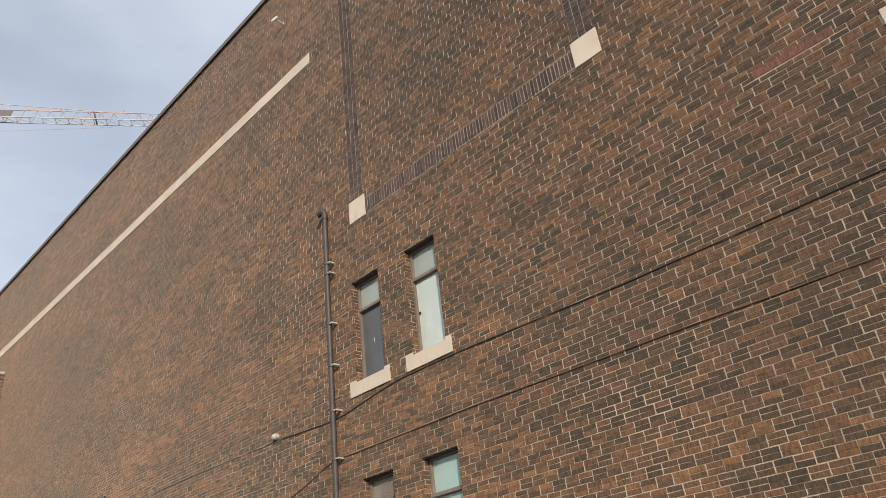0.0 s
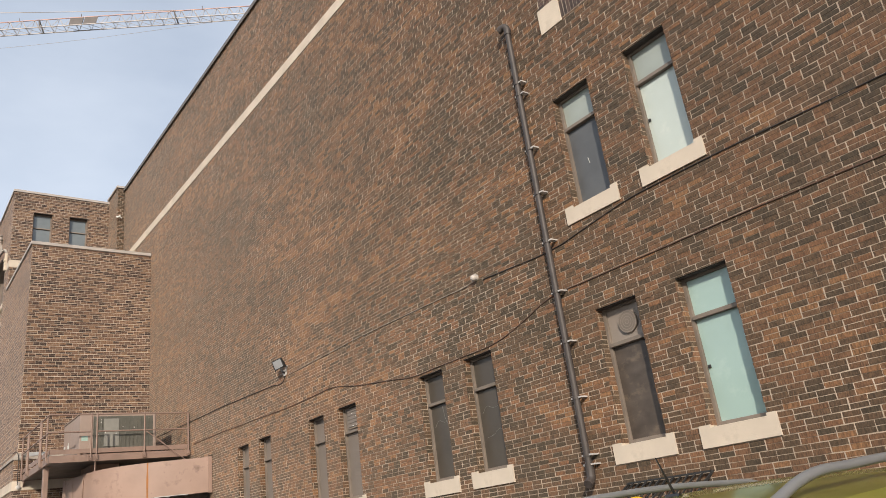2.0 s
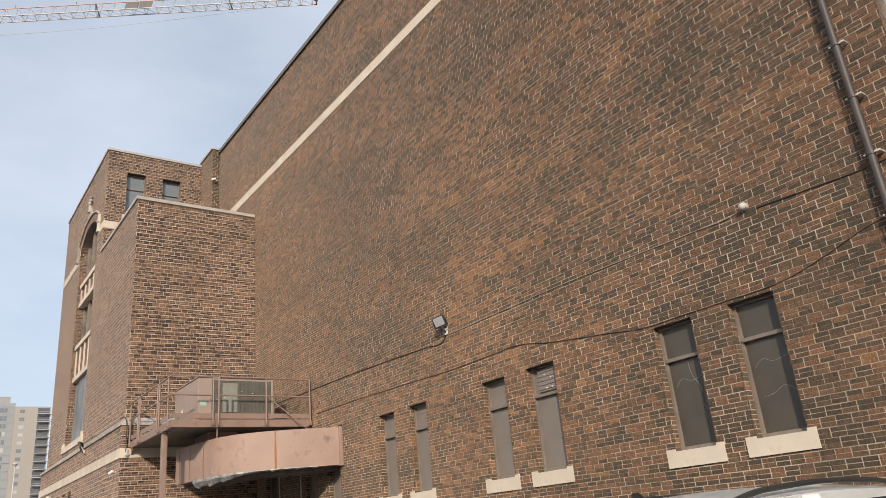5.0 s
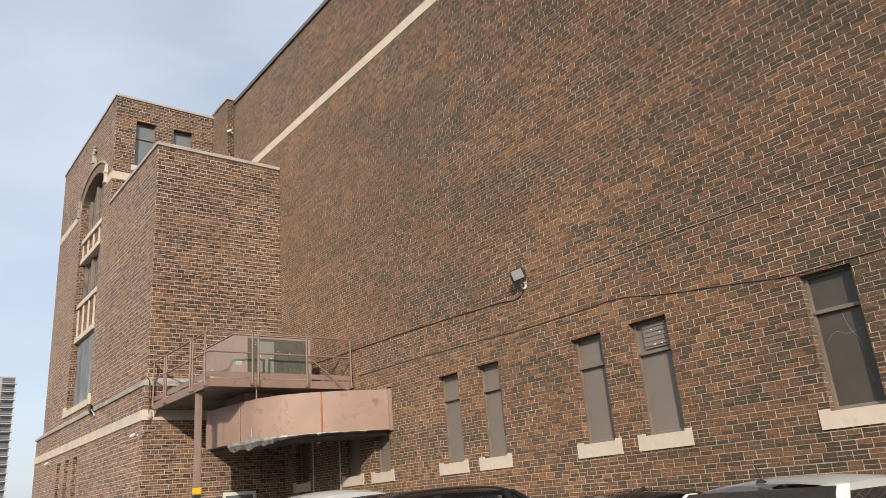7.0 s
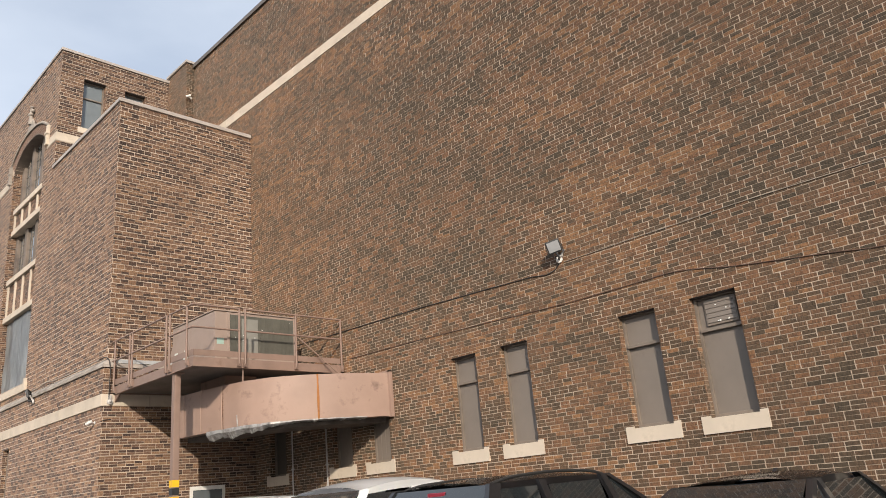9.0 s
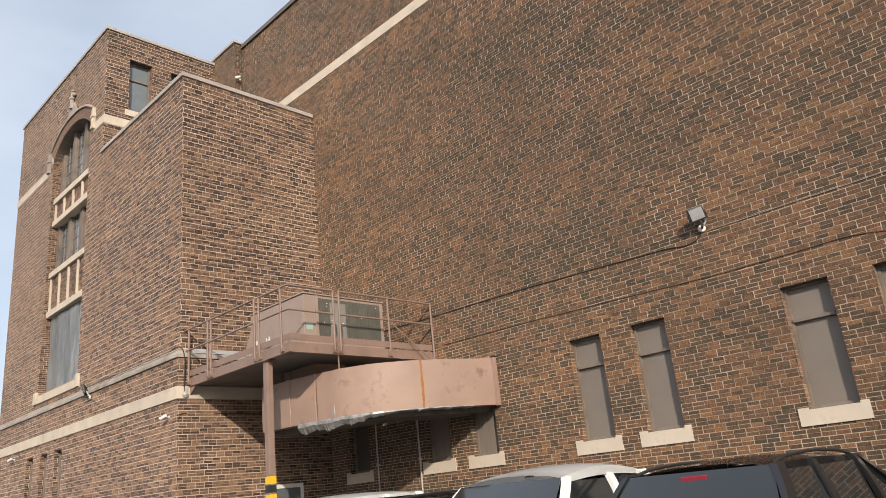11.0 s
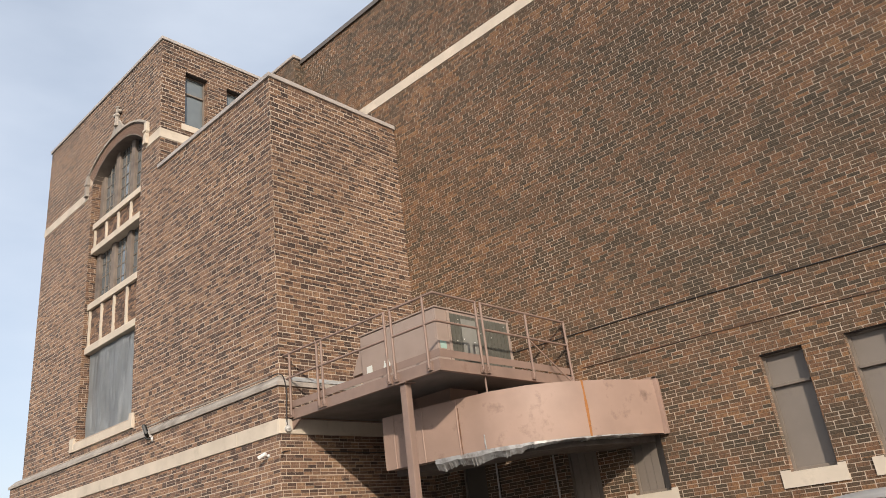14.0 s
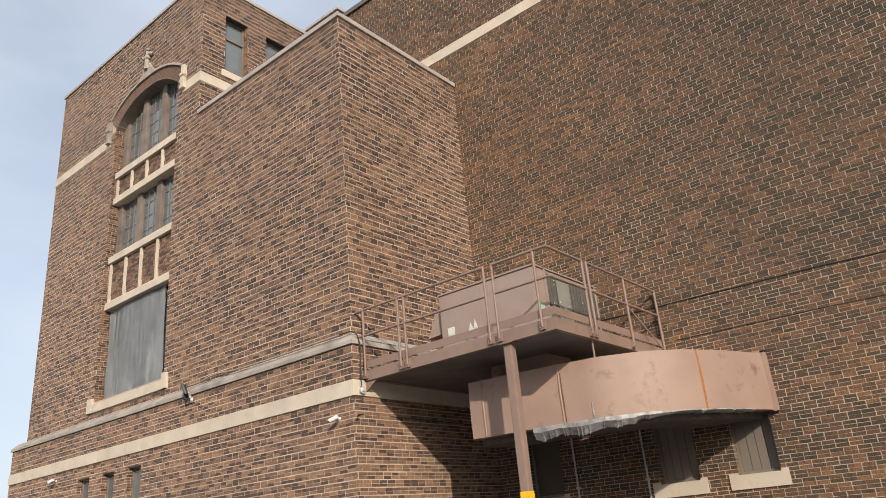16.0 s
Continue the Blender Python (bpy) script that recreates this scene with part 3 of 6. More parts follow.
def wall_window(i, x0, x1, z0, z1, low, high):
    """A tall narrow window: frame, transom, two lights and a lugged stone sill."""
    w = thing("window_%d" % (i + 1), LOOKS[low], "window", kind="structure", at=((x0 + x1) / 2, WALL_Y, z0))
    hx, h = (x1 - x0) / 2, z1 - z0
    y0, y1 = REVEAL - 0.045, REVEAL + 0.03
    zt = h - 0.50
    f = 0.045
    for nm, b in (("window_frame", (-hx, -hx + f, y0, y1, 0.0, h)), ("window_frame", (hx - f, hx, y0, y1, 0.0, h)),
                  ("window_frame", (-hx + f, hx - f, y0, y1, h - 0.04, h)), ("window_frame", (-hx + f, hx - f, y0, y1, 0.0, 0.05)),
                  ("transom_bar", (-hx + f, hx - f, y0 - 0.025, y1, zt - 0.03, zt + 0.02))):
        box_part(nm, w, M_FRAME, b, 0.005)
    box_part("lintel", w, M_LINTEL, (-hx, hx, 0.02, REVEAL + 0.04, h - 0.012, h + 0.002))
    yp = REVEAL - 0.005
    gap = 0.002
    for nm, kind, za, zb in (("lower_pane", low, 0.05 + gap, zt - 0.03 - gap), ("upper_pane", high, zt + 0.02 + gap, h - 0.04 - gap)):
        if kind == "ribbed":
            k = 4
            step = (2 * hx - 2 * f) / k
            for q in range(k):
                box_part("board", w, M_PANEL, (-hx + f + q * step + 0.004, -hx + f + (q + 1) * step - 0.004, yp - 0.01, yp + 0.02, za, zb), 0.004)
        else:
            box_part(nm, w, PANES[kind], (-hx + f + gap, hx - f - gap, yp, yp + 0.02, za, zb))
        if kind == "fan":
            bm = bmesh.new()
            bar(bm, (0.03, yp - 0.028, (za + zb) / 2), (0.03, yp - 0.001, (za + zb) / 2), 0.15, 32)
            fan = part("fan_vent", bm, M_FRAME, w, "round fan vent")
            for q in range(4):
                bm = bmesh.new()
                r = 0.025 + q * 0.036
                bmesh.ops.create_circle(bm, segments=28, radius=r, matrix=Matrix.Translation((0.03, yp - 0.034, (za + zb) / 2)) @ pose(0, 0, 0, 90, 0, 0))
                ring = bmesh.ops.extrude_edge_only(bm, edges=bm.edges[:])
                vs = [g for g in ring["geom"] if isinstance(g, bmesh.types.BMVert)]
                for v in vs:
                    v.co += Vector((v.co.x - 0.03, 0, v.co.z - (za + zb) / 2)).normalized() * 0.010
                part("ring", bm, M_BEIGE, fan)
        if kind == "louvre":
            louvre = box_part("louvre_box", w, M_FRAME, (-hx + 0.15, hx - f - 0.03, yp - 0.03, yp - 0.001, za + 0.03, zb - 0.03), 0.006, "louvred box with bird droppings")
            for q in range(5):
                zc = za + 0.07 + q * 0.072
                bm = bmesh.new()
                prism(bm, [(yp - 0.042, zc), (yp - 0.032, zc + 0.066), (yp - 0.028, zc + 0.066), (yp - 0.034, zc)], -hx + 0.17, hx - f - 0.05, "x")
                part("slat", bm, M_PANEL, louvre)
            for q in range(7):
                bm = bmesh.new()
                bmesh.ops.create_icosphere(bm, subdivisions=1, radius=0.006 + 0.008 * random.random())
                dx, dz = random.uniform(-0.1, 0.2), random.choice((za + 0.08, za + 0.25, za + 0.32))
                for v in bm.verts:
                    v.co = Vector((v.co.x * 1.5 + dx, v.co.y * 0.25 + yp - 0.043, v.co.z + dz))
                part("dropping", bm, M_WHITE, louvre)
        if kind == "film" and nm == "lower_pane" or kind == "slate":
            # pale scratches in the film
            lines = [[(0.55, 0.97), (0.62, 0.8), (0.80, 0.62), (0.78, 0.42), (0.86, 0.2)], [(0.08, 0.70), (0.3, 0.78), (0.55, 0.74), (0.9, 0.77)], [(0.12, 0.38), (0.4, 0.40), (0.7, 0.46), (0.92, 0.40)]][i % 2:2 + i % 2] if kind == "film" else [[(0.42, 0.55), (0.44, 0.47)]]
            for line in lines:
                pts = [(-hx + 0.06 + (2 * hx - 0.12) * a, yp - 0.002, za + (zb - za) * b) for a, b in line]
                sc = new("scratch", tube_mesh("scratch", pts, 0.0028 if kind == "film" else 0.004, M_CARD if kind == "film" else M_LABEL, 1))
                sc.parent = w
    if low in ("aqua", "pale"):
        box_part("latch", w, M_BLACK, (-hx + 0.06, -hx + 0.095, yp - 0.02, yp - 0.001, 0.66, 0.70), 0.006)
    # sill with raised lugs under the jambs
    bm = bmesh.new()
    prism(bm, [(-0.028, -0.22), (-0.028, -0.005), (0.0, 0.0), (REVEAL + 0.02, 0.012), (REVEAL + 0.02, -0.22)], -hx + 0.001, hx - 0.001, "x")
    for a, b in ((-hx - 0.15, -hx + 0.001), (hx - 0.001, hx + 0.11)):
        box(bm, a, b, -0.028, 0.05, -0.22, 0.03)
    part("window_sill", bm, M_STONE, w, "pale limestone sill")
    return w


for i, spec in enumerate(WINDOWS):
    wall_window(i, *spec)
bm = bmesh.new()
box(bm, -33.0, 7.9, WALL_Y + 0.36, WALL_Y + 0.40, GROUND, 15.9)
solo("wall_inner", bm, M_INTERIOR, "plain dark backing added behind the windows", "wall", "structure")

# ---- block and tower ----
BX, TX, FY = -28.2, -33.2, 3.4          # east face of the block, east face of the tower, front plane
LEDGE = (4.79, 4.97)
block = thing("wall_block", "brick block with thin coping beside the platform", "wall", kind="structure")
tower = thing("wall_tower", "brick tower with a tall arched stone window bay", "wall", kind="structure")
BIG = (-37.38, -34.2, 5.42, 13.38)
small = [(-37.64, -37.07), (-36.46, -35.91), (-35.33, -34.76)]
small_holes = [(a, b, 2.25, 3.62) for a, b in small]
slab("east_core", block, (BX, 0, 0), (0, 1, 0), (1, 0, 0), FY, WALL_Y, 4.8, 11.74, 0.3, [], M_MORTAR)
slab("front_core", block, (0, FY, 0), (1, 0, 0), (0, -1, 0), TX, BX - 0.3, 4.8, 11.74, 0.3, [], M_MORTAR)
slab("base_east_core", block, (BX + 0.1, 0, 0), (0, 1, 0), (1, 0, 0), FY - 0.1, WALL_Y, GROUND, 4.82, 0.35, [], M_MORTAR)
slab("base_front_core", tower, (0, FY - 0.1, 0), (1, 0, 0), (0, -1, 0), -41.6, BX + 0.1 - 0.35, GROUND, 4.82, 0.35, small_holes, M_MORTAR)
brickwork(block, (BX, 0, 0), (0, 1, 0), (1, 0, 0), FY, WALL_Y, LEDGE[1], 11.74, [], M_BRICK_TAN, 0.0056, seed=31, singles=(3.5, 5.5, 6.0, 8.05), flush=True)
brickwork(block, (0, FY, 0), (1, 0, 0), (0, -1, 0), TX, BX, LEDGE[1], 11.74, [], M_BRICK_TAN, 0.0056, seed=32, flush=True)
brickwork(block, (BX + 0.1, 0, 0), (0, 1, 0), (1, 0, 0), FY - 0.1, WALL_Y, GROUND, LEDGE[0], [(0, 9, 3.91, 4.18)], M_BRICK_TAN, 0.0056, seed=33, flush=True)
brickwork(tower, (0, FY - 0.1, 0), (1, 0, 0), (0, -1, 0), -41.6, BX + 0.1, GROUND, LEDGE[0], small_holes + [(-50, 0, 3.91, 4.18)], M_BRICK_TAN, 0.0056, seed=34, flush=True)
bm = bmesh.new()
prism(bm, [(TX - 0.02, FY - 0.05), (BX + 0.05, FY - 0.05), (BX + 0.05, WALL_Y - 0.012), (BX - 0.3, WALL_Y - 0.012), (BX - 0.3, FY + 0.3), (TX - 0.02, FY + 0.3)], 11.74, 11.85)
bevelled(bm, 0.012)
part("coping", bm, M_COPING, block, "pale metal coping")
box_part("flat_roof", block, M_ROOF, (TX, BX - 0.29, FY + 0.29, WALL_Y - 0.01, 11.5, 11.56))

# tower faces, with the arch cut in steps that follow the curve
TW = [(4.10, 4.80, 13.36, 15.12), (5.42, 6.12, 13.36, 15.12)]
AX, AR = (BIG[0] + BIG[1]) / 2, (BIG[1] - BIG[0]) / 2


def arch_z(x, lift=0.0):
    """The height of the four-centred arch over the big window at x."""
    q = min(abs(x - AX) / (AR + lift), 1.0)
    return 13.20 + lift + 0.62 * (1 - q ** 2.4)


arch_holes, STEPS = [], 32
for k in range(STEPS):
    a, b = BIG[0] + (BIG[1] - BIG[0]) * k / STEPS, BIG[0] + (BIG[1] - BIG[0]) * (k + 1) / STEPS
    arch_holes.append((a, b, 13.0, arch_z((a + b) / 2)))
ring_holes = []
for k in range(STEPS + 6):
    wide = 0.27
    a, b = BIG[0] - wide + (BIG[1] - BIG[0] + 2 * wide) * k / (STEPS + 6), BIG[0] - wide + (BIG[1] - BIG[0] + 2 * wide) * (k + 1) / (STEPS + 6)
    ring_holes.append((a, b, 13.0 if abs((a + b) / 2 - AX) < AR else 13.12, arch_z((a + b) / 2, wide)))
big_hole = (BIG[0], BIG[1], BIG[2], 13.01)
slab("front_core", tower, (0, FY, 0), (1, 0, 0), (0, -1, 0), -40.7, TX, 4.8, 15.92, 0.5, [big_hole, (TX - 0.3, TX + 1, 11.5, 16.5)] + arch_holes, M_MORTAR)
slab("east_core", tower, (TX, 0, 0), (0, 1, 0), (1, 0, 0), FY, 8.6, 11.5, 15.92, 0.3, TW, M_MORTAR)
slab("west_core", tower, (-41.0, 0, 0), (0, 1, 0), (-1, 0, 0), FY, 9.0, GROUND, 15.92, 0.3, [], M_MORTAR)
brickwork(tower, (0, FY, 0), (1, 0, 0), (0, -1, 0), -41.0, TX, LEDGE[1], 15.92, [big_hole, (-41.0, -37.62, *BAND), (-33.98, TX, *BAND), (BIG[0] - 0.2, BIG[1] + 0.2, 5.15, 5.42)] + ring_holes, M_BRICK_TAN, 0.0056, seed=41, flush=True)
brickwork(tower, (TX, 0, 0), (0, 1, 0), (1, 0, 0), FY, 7.0, 11.6, 15.92, TW + [(3, 9, *BAND)], M_BRICK_TAN, 0.0056, seed=42, flush=True)
brickwork(tower, (BIG[0], FY, 0), (0, 1, 0), (1, 0, 0), 0.0, 0.32, BIG[2], 13.2, [], M_BRICK_TAN, 0.004, 43)
for k in range(2):
    brickwork(tower, (TX, TW[k][0], 0), (1, 0, 0), (0, 1, 0), -0.2, 0.0, TW[k][2], TW[k][3], [], M_BRICK_TAN, 0.004, 44 + k)
    brickwork(tower, (TX, TW[k][1], 0), (1, 0, 0), (0, -1, 0), -0.2, 0.0, TW[k][2], TW[k][3], [], M_BRICK_TAN, 0.004, 54 + k)
for k, (a, b) in enumerate(small):
    brickwork(tower, (a, FY - 0.1, 0), (0, 1, 0), (1, 0, 0), 0.0, 0.13, 2.25, 3.62, [], M_BRICK_TAN, 0.004, 46 + k)
# brick ring over the arch
bm = bmesh.new()
count = 46
for k in range(count):
    def ring_at(s, lift):
        xx = AX - (AR + lift) + 2 * (AR + lift) * s
        return Vector((xx, FY - 0.012, arch_z(xx, lift) if 0.001 < s < 0.999 else 13.16))
    s0, s1 = (k + 0.08) / count, (k + 0.92) / count
    quad = [ring_at(s0, 0.0), ring_at(s1, 0.0), ring_at(s1, 0.26), ring_at(s0, 0.26)]
    f = [bm.verts.new(q) for q in quad]
    g = [bm.verts.new(q + Vector((0, 0.03, 0))) for q in quad]
    bm.faces.new(f)
    for e in range(4):
        bm.faces.new((f[e], g[e], g[(e + 1) % 4], f[(e + 1) % 4]))
tagged(part("arch_bricks", bm, M_BRICK_TAN, tower), kind="stuff")
x = -41.62
while x < BX + 0.1:
    x1 = min(x + 1.35, BX + 0.12)
    box_part("band_stone", tower, M_STONE, (x + 0.002, x1 - 0.002, FY - 0.13, FY - 0.05, 3.91, 4.18), 0.006)
    x = x1
y = FY - 0.128
while y < WALL_Y - 0.05:
    y1 = min(y + 1.1, WALL_Y - 0.02)
    box_part("band_stone", block, M_STONE, (BX + 0.06, BX + 0.13, y + 0.002, y1 - 0.002, 3.912, 4.178), 0.006)
    y = y1
for b in ((-41.02, -37.63), (-33.97, TX + 0.02)):
    box_part("band_stone", tower, M_STONE, (b[0], b[1], FY - 0.022, FY + 0.05, *BAND), 0.006)
box_part("band_stone", tower, M_STONE, (TX - 0.05, TX + 0.022, FY - 0.02, 6.92, BAND[0] + 0.002, BAND[1] - 0.002), 0.006)
# sloping weathered ledge on the base, mitred at the corner
bm = bmesh.new()
lip = []
for out, z in ((0.15, LEDGE[0]), (0.15, LEDGE[0] + 0.07), (0.001, LEDGE[1] + 0.03), (0.001, LEDGE[0])):
    lip.append([bm.verts.new(p) for p in ((-41.5 - out, FY - out, z), (BX + out, FY - out, z), (BX + out, WALL_Y - 0.02, z))])
for a in range(4):
    b = (a + 1) % 4
    for k in range(2):
        bm.faces.new((lip[a][k], lip[a][k + 1], lip[b][k + 1], lip[b][k]))
bm.faces.new([q[0] for q in lip])
bm.faces.new([q[2] for q in lip][::-1])
part("ledge", bm, M_STONE_GREY, tower, "grey weathered sloping ledge")
# underside of the arch
bm = bmesh.new()
prev = None
for k in range(49):
    xx = BIG[0] + 0.002 + (BIG[1] - BIG[0] - 0.004) * k / 48
    row = [bm.verts.new((xx, yv, arch_z(xx) - dz)) for yv, dz in ((FY - 0.008, 0.035), (FY + 0.5, 0.035), (FY + 0.5, -0.02), (FY - 0.008, -0.02))]
    if prev:
        for e in range(4):
            bm.faces.new((prev[e], prev[(e + 1) % 4], row[(e + 1) % 4], row[e]))
    prev = row
part("arch_soffit", bm, M_MULLION, tower, "", True)
bm = bmesh.new()
prism(bm, [(-41.05, FY - 0.05), (TX + 0.05, FY - 0.05), (TX + 0.05, 7.0), (TX - 0.3, 7.0), (TX - 0.3, FY + 0.3), (-41.05, FY + 0.3)], 15.92, 16.02)
bevelled(bm, 0.012)
part("coping", bm, M_COPING, tower, "grey metal coping")
box_part("flat_roof", tower, M_ROOF, (-41.0, TX - 0.29, FY + 0.29, 9.0, 15.6, 15.66))

# side windows of the tower
for k, (a, b, z0, z1) in enumerate(TW):
    w = thing("window_%d" % (20 + k), "sash window with glass lightened by painted sky reflection in the tower", "window", kind="structure", at=(TX, (a + b) / 2, z0))
    hy, h = (b - a) / 2, z1 - z0
    for bd in ((-0.24, -0.17, -hy, -hy + 0.05, 0, h), (-0.24, -0.17, hy - 0.05, hy, 0, h), (-0.24, -0.17, -hy + 0.05, hy - 0.05, h - 0.05, h), (-0.24, -0.17, -hy + 0.05, hy - 0.05, 0, 0.05), (-0.24, -0.15, -hy + 0.05, hy - 0.05, h * 0.64, h * 0.64 + 0.05)):
        box_part("window_frame", w, M_FRAME, bd, 0.004)
    box_part("upper_pane", w, M_GLASS_SKY, (-0.215, -0.20, -hy + 0.052, hy - 0.052, h * 0.64 + 0.052, h - 0.052))
    box_part("lower_pane", w, M_GLASS_SKY, (-0.215, -0.20, -hy + 0.052, hy - 0.052, 0.052, h * 0.64 - 0.002))
    box_part("lintel", w, M_LINTEL, (-0.25, -0.01, -hy + 0.005, hy - 0.005, h - 0.015, h + 0.002))
    box_part("window_sill", w, M_STONE, (-0.15, 0.03, -hy - 0.1, hy + 0.1, -0.2, -0.005), 0.006)
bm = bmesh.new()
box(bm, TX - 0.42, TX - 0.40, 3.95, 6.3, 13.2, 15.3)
solo("tower_lining", bm, M_INTERIOR, "plain dark backing added behind tower windows", "wall", "structure")

# small windows of the base
for k, (a, b) in enumerate(small):
    w = thing("window_%d" % (30 + k), "small basement window in the brick base", "window", kind="structure", at=((a + b) / 2, FY - 0.1, 2.25))
    hx, h = (b - a) / 2, 1.37
    for bd in ((-hx, -hx + 0.04, 0.12, 0.2, 0, h), (hx - 0.04, hx, 0.12, 0.2, 0, h), (-hx + 0.04, hx - 0.04, 0.12, 0.2, h - 0.04, h), (-hx + 0.04, hx - 0.04, 0.12, 0.2, 0, 0.04)):
        box_part("window_frame", w, M_FRAME, bd, 0.004)
    box_part("pane", w, M_GLASS_SKY if k == 2 else M_GLASS, (-hx + 0.042, hx - 0.042, 0.15, 0.17, 0.042, h - 0.042))
    box_part("window_sill", w, M_STONE, (-hx - 0.08, hx + 0.08, -0.03, 0.12, -0.15, -0.003), 0.006)
bm = bmesh.new()
box(bm, -41.2, -33.5, FY + 0.27, FY + 0.29, GROUND, 4.7)
solo("base_lining", bm, M_INTERIOR, "plain dark backing added behind base windows", "wall", "structure")


# ---- tall arched window bay ----
bay = thing("window_10", "tall arched bay of leaded windows and stone spandrels", "window", kind="structure", at=(AX, FY, BIG[2]))
def bay_box(name, mat, x0, x1, y0, y1, z0, z1, bevel=0.006, label="", parent=None):
    return box_part(name, parent or bay, mat, (x0 - AX, x1 - AX, y0 - FY, y1 - FY, z0 - BIG[2], z1 - BIG[2]), bevel, label)


RIGHT, LEFT = BIG[1], BIG[0]
SP = FY + 0.13
for z0, z1, rail_h in ((10.82, 11.83, 0.23), (7.80, 9.30, 0.22)):
    sp = bay_box("spandrel", M_STONE, LEFT + 0.003, RIGHT - 0.003, SP + 0.036, SP + 0.2, z0 + 0.1, z1 - 0.1, 0, "stone spandrel frame with brick infill")
    for a, b in ((z0, z0 + rail_h), (z1 - rail_h, z1)):
        bm = bmesh.new()
        prism(bm, [(SP - 0.06 - FY, a - BIG[2]), (SP - 0.06 - FY, b - 0.05 - BIG[2]), (SP - 0.02 - FY, b - BIG[2]), (SP + 0.2 - FY, b - BIG[2]), (SP + 0.2 - FY, a - BIG[2])], LEFT + 0.003 - AX, RIGHT - 0.003 - AX, "x")
        part("rail", bm, M_STONE, sp)
    for k in range(5):
        xc = LEFT + 0.07 + (RIGHT - LEFT - 0.14) * k / 4
        bay_box("stile", M_STONE, xc - 0.042, xc + 0.042, SP - 0.02, SP + 0.1, z0 + rail_h + 0.001, z1 - rail_h - 0.001, 0.006, "", sp)
    for k in range(4):
        xa = LEFT + 0.07 + (RIGHT - LEFT - 0.14) * k / 4 + 0.043
        xb = xa + (RIGHT - LEFT - 0.14) / 4 - 0.086
        ob = new("infill_bricks", brick_mesh("infill_bricks", brick_rects(xa, xb, z0 + rail_h + 0.005, z1 - rail_h - 0.005, [], None), (-AX, SP + 0.03 - FY, -BIG[2]), (1, 0, 0), (0, -1, 0), M_BRICK_TAN, 0.004, np.random.default_rng(60 + k)))
        ob.parent = sp
        tagged(ob, kind="stuff")
GY = FY + 0.34
for z0, z1, arched in ((11.83, 13.2, True), (9.30, 10.82, False)):
    for k in range(4):
        xc = LEFT + 0.12 + (RIGHT - LEFT - 0.24) * k / 3
        top = (arch_z(xc) + 0.05) if arched else z1
        bay_box("mullion", M_MULLION, xc - 0.12, xc + 0.12, GY - 0.10, GY + 0.06, z0, top, 0.03)
    for k in range(3):
        xa = LEFT + 0.24 + (RIGHT - LEFT - 0.24) * k / 3
        xb = xa + (RIGHT - LEFT - 0.24) / 3 - 0.24
        top = arch_z((xa + xb) / 2) + 0.1 if arched else z1
        light = bay_box("leaded_light", M_GLASS, xa, xb, GY, GY + 0.015, z0, top, 0, "dark leaded glass")
        for q in range(1, 3):
            xx = xa + (xb - xa) * q / 3
            bay_box("lead", M_FRAME, xx - 0.012, xx + 0.012, GY - 0.018, GY - 0.001, z0, top, 0, "", light)
        rows = max(3, int((top - z0) / 0.34))
        for q in range(1, rows):
            zz = z0 + (top - z0) * q / rows
            bay_box("lead", M_FRAME, xa, xb, GY - 0.014, GY - 0.001, zz - 0.010, zz + 0.010, 0, "", light)
# lowest light, covered by a milky sheet that bulges between its battens
bm = bmesh.new()
nx, nz = 60, 28
grid = {}
for i in range(nx + 1):
    for j in range(nz + 1):
        u, v = i / nx, j / nz
        xx = LEFT + 0.10 + (RIGHT - LEFT - 0.54) * u
        zz = BIG[2] + 0.02 + (7.80 - BIG[2] - 0.04) * v
        yy = GY - 0.14 + 0.02 * math.sin(u * math.pi * 5) + 0.03 * (noise.noise(Vector((u * 4, v * 2.5, 2.0)))) + 0.02 * noise.noise(Vector((u * 26, v * 2.5, 5.0))) + 0.012 * noise.noise(Vector((u * 9, v * 9, 8.0)))
        grid[(i, j)] = bm.verts.new((xx - AX, yy - FY, zz - BIG[2]))
for i in range(nx):
    for j in range(nz):
        bm.faces.new((grid[(i, j)], grid[(i + 1, j)], grid[(i + 1, j + 1)], grid[(i, j + 1)]))
bmesh.ops.solidify(bm, geom=bm.faces[:], thickness=0.004)
part("plastic_sheet", bm, M_SHEET, bay, "milky plastic sheet over the lowest light", True)
for k in range(4):
    xc = LEFT + 0.10 + (RIGHT - LEFT - 0.46) * k / 3
    bay_box("batten", M_MULLION, xc - 0.02, xc + 0.02, GY - 0.11, GY - 0.06, BIG[2], 7.80, 0.004)
bay_box("mullion", M_MULLION, RIGHT - 0.34, RIGHT - 0.20, GY - 0.12, GY + 0.06, BIG[2], 7.80, 0.03)
bay_box("mullion", M_MULLION, RIGHT - 0.14, RIGHT - 0.002, GY - 0.12, GY + 0.06, BIG[2], 7.80, 0.03)
bay_box("leaded_light", M_GLASS, LEFT, RIGHT, GY, GY + 0.015, BIG[2], 7.80, 0, "dark glass")
